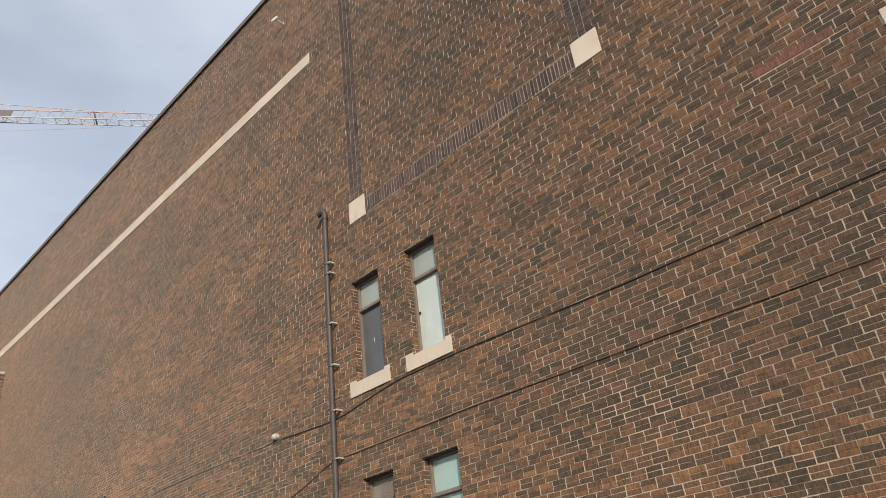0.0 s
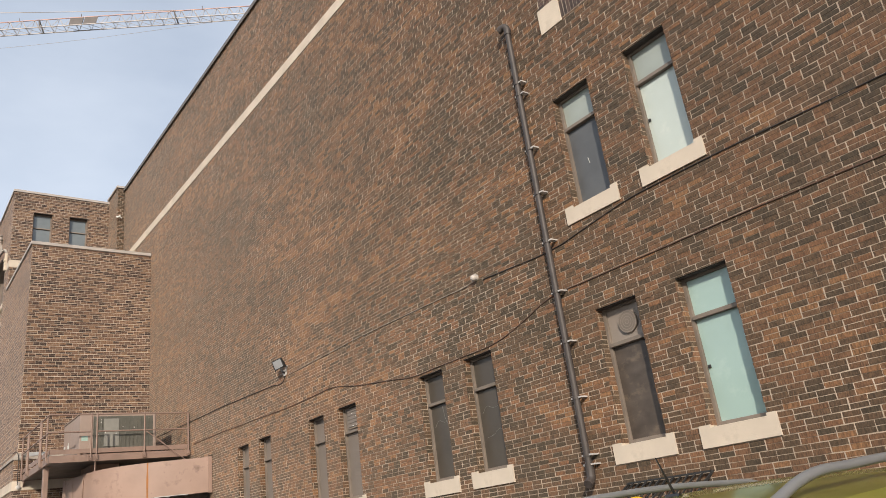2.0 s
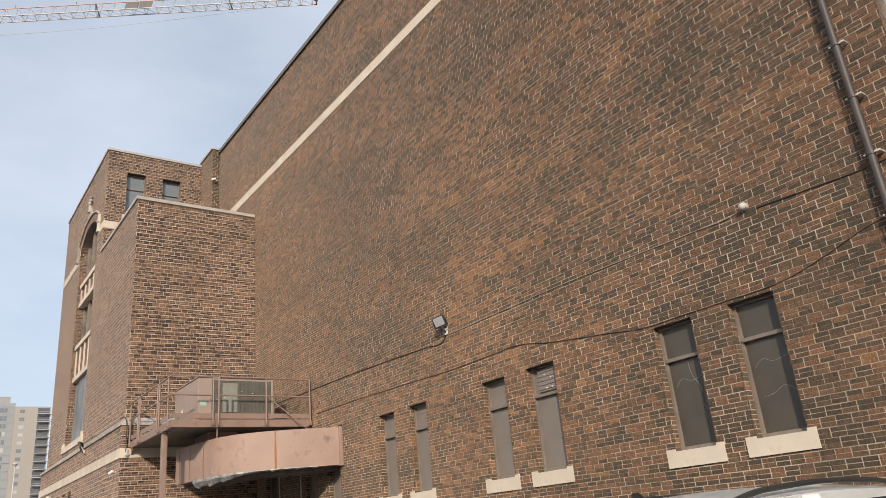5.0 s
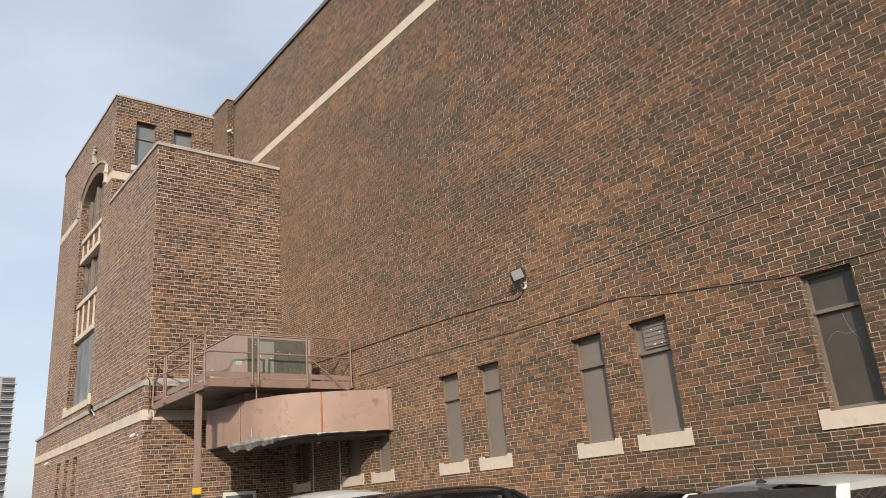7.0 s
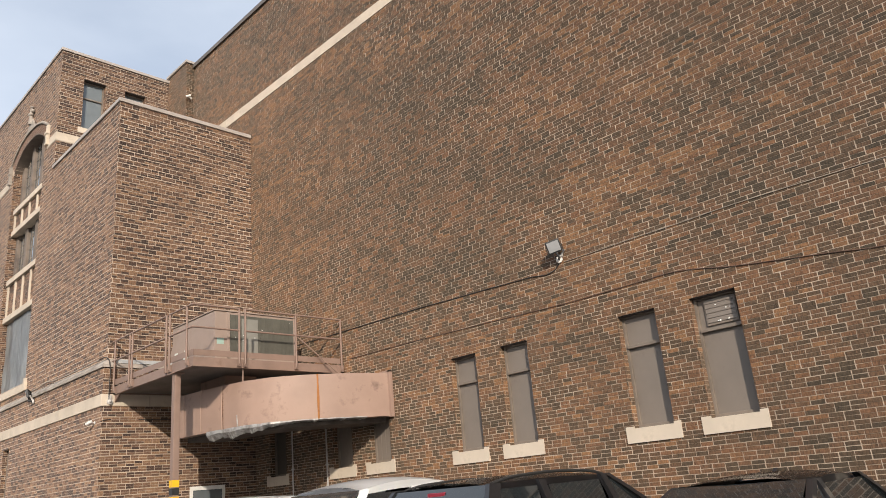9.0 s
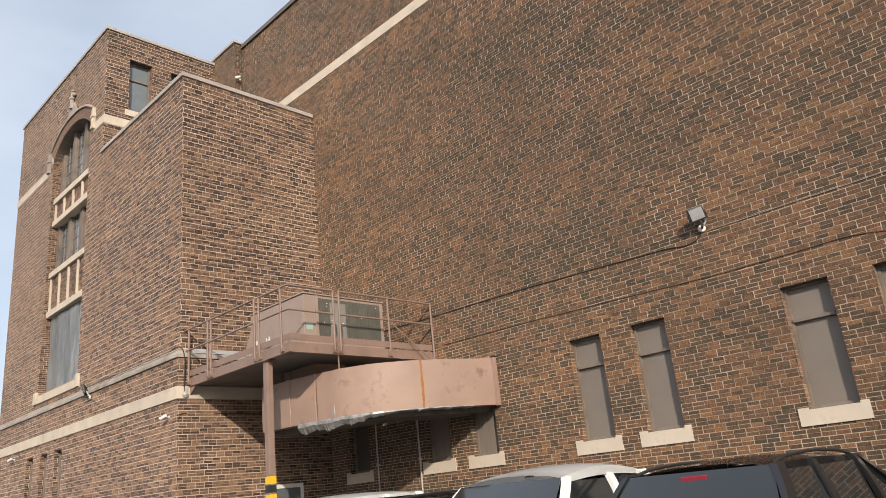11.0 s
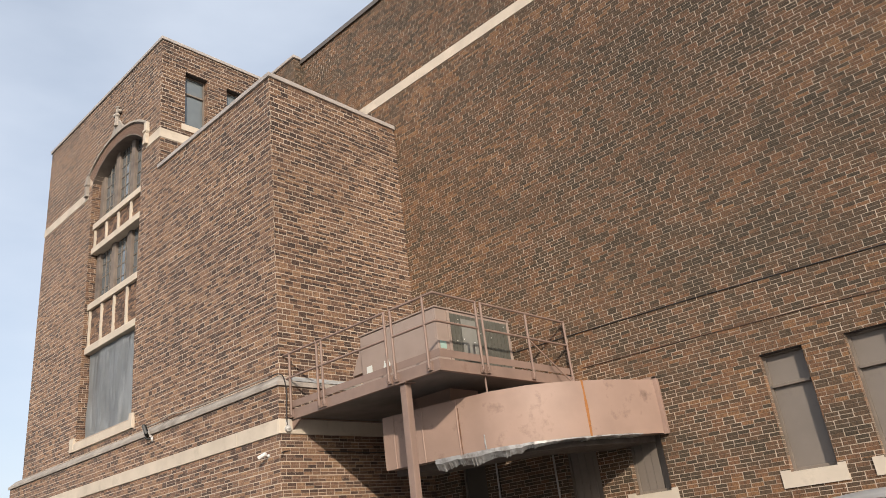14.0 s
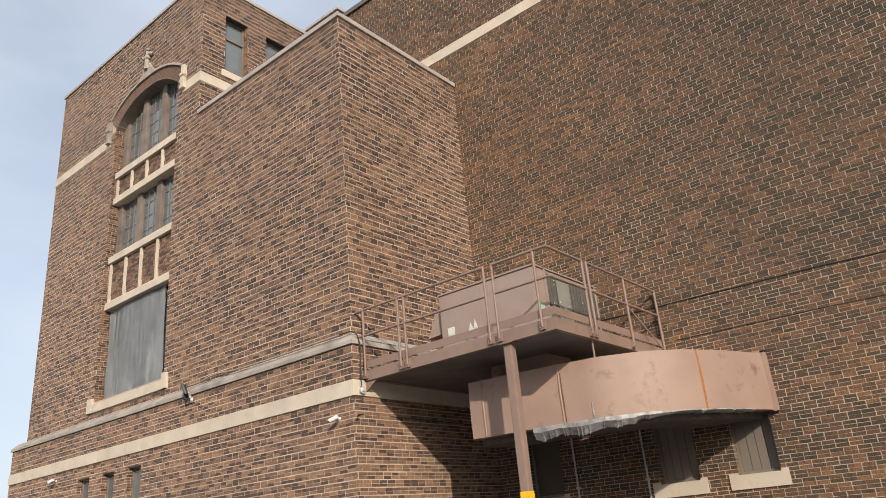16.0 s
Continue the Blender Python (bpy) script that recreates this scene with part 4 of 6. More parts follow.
# pointed heads of the lights, carved in stone
for k in range(4):
    wide = (RIGHT - LEFT - 0.46) / 3
    xa = LEFT + 0.10 + wide * k if k < 3 else RIGHT - 0.20
    xb = xa + wide if k < 3 else RIGHT - 0.14
    for side in (0, 1):
        bm = bmesh.new()
        n_arc, last = 8, None
        for q in range(n_arc + 1):
            a = 0.5 * math.pi * q / n_arc
            reach = (xb - xa) / 2 * (1 - math.cos(a))
            xx = xa + reach if side == 0 else xb - reach
            zz = 7.25 + 0.5 * math.sin(a)
            row = [bm.verts.new((xx + dx - AX, yv - FY, zz + dz - BIG[2])) for yv in (GY - 0.10, GY - 0.03) for dx, dz in ((0, 0), (0.035 if side else -0.035, 0.035))]
            if last:
                for a0, a1 in ((0, 1), (1, 3), (3, 2), (2, 0)):
                    bm.faces.new((last[a0], last[a1], row[a1], row[a0]))
            last = row
        part("tracery", bm, M_MULLION, bay, "", True)
bm = bmesh.new()
prism(bm, [(-0.06, -0.26), (-0.06, -0.06), (0.30, 0.02), (0.30, -0.26)], LEFT - 0.22 - AX, RIGHT + 0.16 - AX, "x")
sill = part("window_sill", bm, M_STONE, bay, "pale limestone sill")
bay_box("lug", M_STONE, LEFT - 0.224, LEFT, FY - 0.07, FY + 0.01, BIG[2] - 0.26, BIG[2] + 0.10, 0.008, "", sill)
bay_box("lug", M_STONE, RIGHT, RIGHT + 0.164, FY - 0.07, FY + 0.01, BIG[2] - 0.26, BIG[2] + 0.10, 0.008, "", sill)
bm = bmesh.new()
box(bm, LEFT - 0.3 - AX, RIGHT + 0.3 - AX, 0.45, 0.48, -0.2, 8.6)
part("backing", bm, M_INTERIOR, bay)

# hood mould with finial and label stops
hood = thing("hood_mould", "carved limestone hood mould with a cross finial", "moulding", kind="structure", at=(AX, FY, 13.2))
bm = bmesh.new()
profile_pts, N = [], 40
for k in range(N + 1):
    s = k / N
    xx = AX - (AR + 0.30) + 2 * (AR + 0.30) * s
    base = arch_z(xx, 0.28) if 0 < k < N else 13.40
    peak = 0.42 * math.exp(-((xx - AX) / 0.26) ** 2)
    profile_pts.append((xx - AX, base - 13.2, base + 0.085 + peak - 13.2))
vs = [[bm.verts.new((p[0], -0.06, p[1])), bm.verts.new((p[0], -0.06, p[2] - 0.03)), bm.verts.new((p[0], -0.02, p[2])), bm.verts.new((p[0], 0.03, p[2])), bm.verts.new((p[0], 0.03, p[1]))] for p in profile_pts]
for k in range(N):
    for e in range(5):
        bm.faces.new((vs[k][e], vs[k + 1][e], vs[k + 1][(e + 1) % 5], vs[k][(e + 1) % 5]))
bm.faces.new(vs[0])
bm.faces.new(vs[-1][::-1])
part("arch_moulding", bm, M_STONE_GREY, hood)
for sx in (-1, 1):
    bm = bmesh.new()
    xc = sx * (AR + 0.30)
    box(bm, xc - 0.08, xc + 0.08, -0.09, 0.03, -0.06, 0.30)
    box(bm, xc - 0.10, xc + 0.10, -0.12, 0.02, -0.02, 0.06)
    box(bm, xc - 0.065, xc + 0.065, -0.10, 0.02, -0.34, -0.06)
    box(bm, xc - 0.09, xc + 0.09, -0.11, 0.02, -0.40, -0.32)
    bevelled(bm, 0.015)
    part("label_stop", bm, M_STONE_GREY if sx < 0 else M_STONE, hood)
bm = bmesh.new()
bar(bm, (0, -0.06, 1.15), (0, -0.06, 1.75), 0.085, 8, 0.05)
for z, r in ((1.52, 0.13), (1.80, 0.085)):
    bmesh.ops.create_uvsphere(bm, u_segments=10, v_segments=7, radius=r, matrix=Matrix.Translation((0, -0.06, z)) @ Matrix.Diagonal((1, 0.7, 0.6, 1)))
bar(bm, (-0.17, -0.06, 1.60), (0.17, -0.06, 1.60), 0.05, 8)
for sx in (-0.17, 0.17):
    bmesh.ops.create_uvsphere(bm, u_segments=8, v_segments=6, radius=0.065, matrix=Matrix.Translation((sx, -0.06, 1.60)))
part("finial", bm, M_STONE_GREY, hood, "weathered cross finial", True)


# ---- steel platform ----
PX0, PX1, PY0, PY1, DECK = -28.02, -24.25, 3.53, 7.12, 4.34
platform = thing("steel_platform", "brown painted steel platform with pipe railings on one post", "platform", at=(-25.05, 3.68, GROUND))


def plat(name, bm, mat, label="", parent=None, smooth=False):
    for v in bm.verts:
        v.co -= Vector((-25.05, 3.68, GROUND))
    return part(name, bm, mat, parent or platform, label, smooth)


bm = bmesh.new()
box(bm, PX0 + 0.06, PX1 - 0.06, PY0 + 0.06, PY1, DECK - 0.02, DECK)
plat("deck", bm, M_STEEL)


def channel(a, b, face):
    """A rolled channel beam from a to b, its web on the side that face points to."""
    bm = bmesh.new()
    outline = [(0, -0.18), (0, 0), (-0.07, 0), (-0.07, -0.012), (-0.012, -0.012), (-0.012, -0.168), (-0.07, -0.168), (-0.07, -0.18)]
    a, b, face = Vector(a), Vector(b), Vector(face)
    rings = [[bm.verts.new(p + face * u + Vector((0, 0, v))) for u, v in outline] for p in (a, b)]
    n = len(outline)
    bm.faces.new(rings[0])
    bm.faces.new(rings[1][::-1])
    for i in range(n):
        bm.faces.new((rings[0][i], rings[1][i], rings[1][(i + 1) % n], rings[0][(i + 1) % n]))
    return bm


plat("beam", channel((PX0, PY0, DECK), (PX1 - 0.001, PY0, DECK), (0, -1, 0)), M_STEEL)
plat("beam", channel((PX1, PY0 + 0.001, DECK), (PX1, PY1, DECK), (1, 0, 0)), M_STEEL)
plat("beam", channel((PX0 + 0.02, PY0 + 0.08, DECK - 0.001), (PX0 + 0.02, PY1, DECK - 0.001), (-1, 0, 0)), M_STEEL)
# flat sheet added in place of joists; the underside's darkness is in its colour
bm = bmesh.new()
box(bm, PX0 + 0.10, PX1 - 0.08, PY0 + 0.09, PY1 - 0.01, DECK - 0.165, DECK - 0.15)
plat("soffit", bm, M_SOFFIT, "flat dark-coloured sheet added under the deck")
# post: a square tube with cap plate and reflective tape
bm = bmesh.new()
box(bm, -25.20, -25.065, 3.56, 3.695, GROUND, DECK - 0.19)
bevelled(bm, 0.018)
post = plat("post", bm, M_STEEL, "square steel post")
bm = bmesh.new()
box(bm, -25.25, -25.015, 3.51, 3.745, DECK - 0.195, DECK - 0.178)
plat("cap_plate", bm, M_STEEL, "", post)
for z, m in ((1.95, M_YELLOW), (1.80, M_BLACK), (1.64, M_YELLOW), (1.49, M_BLACK), (1.34, M_YELLOW)):
    bm = bmesh.new()
    box(bm, -25.203, -25.062, 3.557, 3.698, z, z + 0.13)
    plat("tape", bm, m, "yellow tape band" if m is M_YELLOW else "dark tape band", post)
# railings: top and middle pipe, toe board, stanchions
TOP, MID = 5.39, 4.93
RY, RX = PY0 - 0.035, PX1 + 0.035


def rail_run(points, z, r):
    return tube_run([(x, y, z) for x, y in points], r)


def tube_run(pts, r):
    bm = bmesh.new()
    for a, b in zip(pts, pts[1:]):
        bar(bm, a, b, r, 10)
    for p in pts:
        bmesh.ops.create_uvsphere(bm, u_segments=10, v_segments=6, radius=r, matrix=Matrix.Translation(p))
    return bm


for z in (TOP, MID):
    plat("rail", tube_run([(-28.36, RY, z), (-25.36, RY, z)], 0.021), M_STEEL, "", None, True)
    plat("rail", tube_run([(-25.20, RY, z), (RX, RY, z), (RX, 4.52, z)], 0.021), M_STEEL, "", None, True)
    plat("rail", tube_run([(RX, 4.66, z), (RX, 7.12, z)], 0.021), M_STEEL, "", None, True)
for x0, x1 in ((PX0, -25.30), (-25.24, RX)):
    bm = bmesh.new()
    box(bm, x0, x1, PY0 - 0.012, PY0 - 0.004, DECK + 0.03, DECK + 0.15)
    plat("toe_board", bm, M_STEEL)
bm = bmesh.new()
box(bm, PX1 + 0.004, PX1 + 0.012, PY0, 7.1, DECK + 0.03, DECK + 0.15)
plat("toe_board", bm, M_STEEL)
stations = [(x, RY) for x in (-28.0, -27.18, -27.04, -25.36, -25.20, -24.45)] + [(RX, y) for y in (4.52, 4.66, 5.90, 7.12)]
for x, y in stations:
    bm = tube_run([(x, y, DECK - 0.10), (x, y, TOP)], 0.023)
    st = plat("stanchion", bm, M_STEEL, "", None, True)
    bm = bmesh.new()
    if y == RY:
        box(bm, x - 0.045, x + 0.045, y - 0.006, PY0 - 0.001, DECK - 0.15, DECK - 0.02)
    else:
        box(bm, PX1 + 0.001, x + 0.006, y - 0.045, y + 0.045, DECK - 0.15, DECK - 0.02)
    plat("clip", bm, M_STEEL, "", st)
    for dz in (-0.12, -0.05):
        bm = bmesh.new()
        if y == RY:
            bar(bm, (x - 0.03, y - 0.02, DECK + dz), (x - 0.03, y - 0.004, DECK + dz), 0.012, 6)
        else:
            bar(bm, (x + 0.004, y - 0.03, DECK + dz), (x + 0.02, y - 0.03, DECK + dz), 0.012, 6)
        plat("bolt", bm, M_STEEL, "", st)
# brackets to the wall, sloping brace and hanger rod
plat("brace", tube_run([(RX - 0.03, 5.90, 4.95), (-24.0, 7.1, 3.93)], 0.014), M_STEEL)
plat("hanger_rod", tube_run([(-24.32, 4.66, 3.88), (-24.32, 4.66, DECK - 0.18)], 0.016), M_STEEL)
bm = bmesh.new()
prism(bm, [(-28.08, 3.98), (-28.08, 4.16), (-27.80, 4.16)], 3.56, 3.60, "y")
plat("bracket", bm, M_STEEL)

# ---- rooftop style air unit on the platform ----
unit = thing("air_handling_unit", "taupe sheet metal air unit with coil grille on the platform", "air unit", at=(-25.65, 4.95, DECK))
AX0, AX1, AY0, AY1, AZ0, AZ1 = -27.0, -25.02, 4.40, 6.46, DECK + 0.14, 5.56


def unit_part(name, bm, mat, label="", parent=None, smooth=False):
    for v in bm.verts:
        v.co -= Vector((-25.65, 4.95, DECK))
    return part(name, bm, mat, parent or unit, label, smooth)


def unit_box(name, mat, bounds, bevel=0.0, label="", parent=None):
    bm = bmesh.new()
    box(bm, *bounds)
    if bevel:
        bevelled(bm, bevel)
    return unit_part(name, bm, mat, label, parent)


unit_box("casing", M_UNIT, (AX0, AX1, AY0, AY1, AZ0, AZ1 - 0.03), 0.012)
unit_box("lid", M_UNIT, (AX0 - 0.02, AX1 + 0.025, AY0 - 0.025, AY1 + 0.02, AZ1 - 0.028, AZ1), 0.008)
for x0, x1 in ((AX0 + 0.03, -26.15), (-26.12, AX1 - 0.04)):
    unit_box("access_panel", M_UNIT, (x0, x1, AY0 - 0.005, AY0 - 0.001, AZ0 + 0.06, AZ1 - 0.07), 0.001)
coil = unit_box("coil_grille", M_COIL, (AX1 + 0.001, AX1 + 0.018, AY0 + 0.34, AY1 - 0.10, AZ0 + 0.10, AZ1 - 0.09), 0, "dark coil fins")
for k in range(16):
    yy = AY0 + 0.36 + k * (AY1 - AY0 - 0.48) / 15
    unit_box("fin", M_COIL, (AX1 + 0.019, AX1 + 0.028, yy - 0.004, yy + 0.004, AZ0 + 0.10, AZ1 - 0.09), 0, "", coil)
for b in ((AY0 + 0.28, AY0 + 0.34, AZ0 + 0.04, AZ1 - 0.04), (AY1 - 0.10, AY1 - 0.04, AZ0 + 0.04, AZ1 - 0.04)):
    unit_box("frame_bar", M_UNIT, (AX1 + 0.001, AX1 + 0.03, *b), 0.004)
unit_box("card", M_CARD, (AX1 + 0.031, AX1 + 0.036, AY0 + 0.62, AY0 + 1.02, AZ0 + 0.16, AZ1 - 0.16), 0, "pale torn cover over the coil")
rs = random.Random(12)
for k in range(9):
    yy, zz = AY0 + rs.uniform(0.45, 1.85), AZ0 + rs.uniform(0.2, 0.95)
    unit_box("fleck", M_WHITE, (AX1 + 0.037, AX1 + 0.040, yy, yy + rs.uniform(0.012, 0.04), zz, zz + rs.uniform(0.01, 0.025)), 0, "", coil)
unit_box("label", M_LABEL_GREEN, (AX1 + 0.001, AX1 + 0.004, AY0 + 0.05, AY0 + 0.21, AZ0 + 0.33, AZ0 + 0.46), 0, "green paper label")
unit_box("label", M_LABEL, (-26.85, -26.70, AY0 - 0.016, AY0 - 0.013, AZ0 + 0.27, AZ0 + 0.44), 0, "white paper label")
bm = bmesh.new()
prism(bm, [(-26.42, AZ0 + 0.22), (-26.36, AZ0 + 0.43), (-26.30, AZ0 + 0.30), (-26.26, AZ0 + 0.46), (-26.18, AZ0 + 0.22)], AY0 - 0.020, AY0 - 0.013, "y")
unit_part("label", bm, M_LABEL, "torn pale label")
bm = bmesh.new()
prism(bm, [(AX0 - 0.001, AZ0 + 0.42), (AX0 - 0.001, AZ1 - 0.12), (AX0 - 0.12, AZ1 - 0.16), (AX0 - 0.42, AZ0 + 0.40)], AY0 + 0.12, AY1 - 0.2, "y")
unit_part("intake_hood", bm, M_UNIT, "sloping intake hood")
for y in (AY0 + 0.15, AY1 - 0.2):
    unit_box("skid", M_STEEL, (AX0 + 0.02, AX1 - 0.02, y - 0.05, y + 0.05, DECK + 0.002, AZ0 - 0.001), 0.006)
unit_box("plinth", M_STEEL, (AX0 + 0.05, AX1 + 0.06, AY0 - 0.06, AY0 + 0.02, DECK + 0.002, AZ0 + 0.01), 0.01)

# ---- curved duct below the platform ----
duct = thing("air_duct", "curved pinkish-brown painted duct with torn foil below", "duct", at=(-24.3, 5.4, 3.0))
OUTER = [(-22.63, 7.19), (-22.80, 6.55), (-23.00, 6.0), (-23.30, 5.42), (-23.75, 4.92), (-24.30, 4.64), (-24.92, 4.52), (-25.65, 4.42), (-26.50, 4.34)]
INNER = [(-24.02, 7.19), (-24.08, 6.85), (-24.18, 6.55), (-24.34, 6.25), (-24.60, 6.0), (-24.95, 5.84), (-25.3, 5.76), (-25.8, 5.68), (-26.50, 5.62)]
Z0, Z1 = 3.0, 3.9
D = Vector((-24.3, 5.4, 3.0))


def duct_part(name, bm, mat, label="", parent=None, smooth=False):
    for v in bm.verts:
        v.co -= D
    return part(name, bm, mat, parent or duct, label, smooth)


bm = bmesh.new()
rings = []
fine = []
for k in range(len(OUTER) - 1):
    for s in (0, 0.34, 0.67):
        fine.append([tuple(np.array(P[k]) * (1 - s) + np.array(P[k + 1]) * s) for P in (OUTER, INNER)])
fine.append([OUTER[-1], INNER[-1]])
for k, (o, i) in enumerate(fine):
    sag = 0.006 * noise.noise(Vector((k * 0.6, 1, 0)))
    mid = [((3 * o[0] + i[0]) / 4, (3 * o[1] + i[1]) / 4)]
    rows = []
    for q in range(6):
        bulge = 0.014 * math.sin(math.pi * q / 5) + 0.010 * noise.noise(Vector((k * 0.5, q * 0.6, 4)))
        d = Vector((o[0] - i[0], o[1] - i[1], 0)).normalized()
        rows.append(bm.verts.new((o[0] + d.x * bulge, o[1] + d.y * bulge, Z0 + (Z1 - Z0) * q / 5 + (sag if q in (0, 5) else 0))))
    rows.append(bm.verts.new((i[0], i[1], Z1)))
    rows.append(bm.verts.new((i[0], i[1], Z0)))
    rings.append(rows)
for a, b in zip(rings, rings[1:]):
    for q in range(8):
        bm.faces.new((a[q], b[q], b[(q + 1) % 8], a[(q + 1) % 8]))
bm.faces.new(rings[0])
bm.faces.new(rings[-1][::-1])
duct_part("duct_shell", bm, M_DUCT, "", None, True)
# flange at the wall, seams, rusty joint
bm = bmesh.new()
box(bm, -22.66, -22.58, 7.10, 7.185, Z0 - 0.02, Z1 + 0.05)
box(bm, -24.05, -22.58, 7.10, 7.185, Z1 + 0.01, Z1 + 0.05)
bevelled(bm, 0.005)
duct_part("flange", bm, M_DUCT)


def seam(k, s, width, mat, name, out=0.012, z0=Z0, z1=Z1):
    p = np.array(OUTER[k]) * (1 - s) + np.array(OUTER[k + 1]) * s
    t = Vector(np.array(OUTER[k + 1]) - np.array(OUTER[k])).normalized()
    nrm = Vector((-t.y, t.x))
    if nrm.y > 0:
        nrm = -nrm
    bm = bmesh.new()
    last = None
    for q in range(13):
        z = z0 - 0.005 + (z1 - z0 + 0.01) * q / 12
        bul = 0.016 * math.sin(math.pi * (z - Z0) / (Z1 - Z0))
        wd = width * (0.75 + 0.5 * abs(noise.noise(Vector((q * 0.9, k, 1)))))
        row = [bm.verts.new((p[0] + t.x * wd * e + nrm.x * (out + bul - 0.014 * abs(e) * 2), p[1] + t.y * wd * e + nrm.y * (out + bul - 0.014 * abs(e) * 2), z)) for e in (-0.5, -0.2, 0.2, 0.5)]
        if last:
            for e in range(3):
                bm.faces.new((last[e], last[e + 1], row[e + 1], row[e]))
        last = row
    return duct_part(name, bm, mat, "rust-streaked joint" if mat is M_RUST else "")


seam(2, 0.55, 0.055, M_RUST, "rusty_joint")
seam(5, 0.93, 0.022, M_RUST_DARK, "rusty_joint", z0=Z0, z1=Z0 + 0.75)
seam(5, 0.98, 0.03, M_DUCT, "standing_seam", 0.022)
seam(6, 0.95, 0.04, M_DUCT, "standing_seam", 0.026)
seam(7, 0.70, 0.04, M_DUCT, "standing_seam", 0.026)
seam(5, 0.25, 0.03, M_FOIL, "peeling_seal", 0.018, Z0 + 0.02, Z0 + 0.24)
# torn foil lining hanging from the lower edge
bm = bmesh.new()
prev = None
M = 240
for k in range(M + 1):
    s = 0.9 + (len(OUTER) - 1 - 2.2) * k / M
    i = min(int(s), len(OUTER) - 2)
    f = s - i
    o = np.array(OUTER[i]) * (1 - f) + np.array(OUTER[i + 1]) * f
    q = np.array(INNER[i]) * (1 - f) + np.array(INNER[i + 1]) * f
    inward = (q - o) / np.linalg.norm(q - o)
    full = min(1.0, max(0.0, (s - 3.3) / 1.8)) * min(1.0, max(0.0, (7.1 - s) / 0.5))
    lobe = abs(math.sin(s * 3.1)) + 0.35 * abs(noise.noise(Vector((k * 0.06, 3, 0))))
    tuft = max(0.0, noise.noise(Vector((k * 0.13, 5, 0))))
    drop = 0.012 + 0.05 * tuft + full * (0.10 + 0.06 * lobe) + (0.008 + 0.03 * full) * random.random() ** 6
    back = 0.03 + 0.06 * full + 0.03 * noise.noise(Vector((k * 0.05, 7, 0)))
    row = [bm.verts.new((o[0] + inward[0] * b, o[1] + inward[1] * b, z)) for b, z in ((-0.004, Z0 + 0.015), (-0.012, Z0 - drop * 0.35), (back, Z0 - drop), (back + 0.10, Z0 - drop * 0.75), (0.5, Z0 - 0.03))]
    if prev:
        for e in range(4):
            bm.faces.new((prev[e], prev[e + 1], row[e + 1], row[e]))
    prev = row
duct_part("torn_foil", bm, M_FOIL, "ragged silver foil lining")
bm = bmesh.new()
prism(bm, [tuple(np.array(OUTER[k]) * 0.82 + np.array(INNER[k]) * 0.18) for k in range(9)] + [tuple(np.array(OUTER[k]) * 0.15 + np.array(INNER[k]) * 0.85) for k in range(8, -1, -1)], Z0 - 0.10, Z0 + 0.01)
duct_part("insulation", bm, M_WOOL, "dark dirty insulation")
bm = bmesh.new()
box(bm, -26.3, -25.2, 4.75, 5.5, Z1 - 0.01, DECK - 0.021)
duct_part("riser", bm, M_DUCT)

# thin conduits on the wall under the duct
for x in (-26.36, -24.98):
    bm = bmesh.new()
    bar(bm, (x, WALL_Y - 0.04, GROUND), (x, WALL_Y - 0.04, 3.6), 0.018, 8)
    for z in (0.8, 2.2, 3.2):
        box(bm, x - 0.04, x + 0.04, WALL_Y - 0.062, WALL_Y - 0.006, z, z + 0.03)
    solo("conduit", bm, M_GALV, "thin galvanised conduit fixed to the brick wall", "pipe")
# door by the block
door = thing("door_1", "white framed door with a dark pane in the base", "door", kind="structure", at=(BX + 0.1, 5.87, GROUND))
DH = 2.03 - GROUND
for b in ((-0.45, -0.38, 0, DH), (0.38, 0.45, 0, DH), (-0.38, 0.38, DH - 0.09, DH), (-0.38, 0.38, 0, 0.22)):
    box_part("door_frame", door, M_WHITE, (0.008, 0.05, *b), 0.004)
box_part("pane", door, M_GLASS, (0.012, 0.028, -0.378, 0.378, 0.222, DH - 0.092))
box_part("door_handle", door, M_GALV, (0.051, 0.085, 0.395, 0.425, 1.0, 1.25), 0.008, "metal pull handle")

# ---- downpipe ----
pipe = thing("downpipe", "dark cast iron downpipe with clamps on the brick wall", "pipe", at=(-9.26, 7.10, 1.6))
def local(ob, o=Vector((-9.26, 7.10, 1.6))):
    for v in ob.data.vertices:
        v.co -= o
    ob.parent = pipe
    return ob


local(new("pipe", tube_mesh("pipe", [(-9.26, 7.10, 1.86), (-9.26, 7.10, 3.5), (-9.26, 7.10, 5.5), (-9.26, 7.10, 7.0), (-9.26, 7.10, 8.62)], 0.046, M_PIPE, 4)))
local(new("top_elbow", tube_mesh("top_elbow", [(-9.26, 7.10, 8.58), (-9.265, 7.10, 8.70), (-9.31, 7.08, 8.75), (-9.40, 7.05, 8.72)], 0.058, M_PIPE, 4)))
local(new("bottom_elbow", tube_mesh("bottom_elbow", [(-9.26, 7.10, 1.90), (-9.26, 7.10, 1.80), (-9.255, 7.08, 1.72), (-9.24, 6.99, 1.66)], 0.060, M_PIPE, 4)))
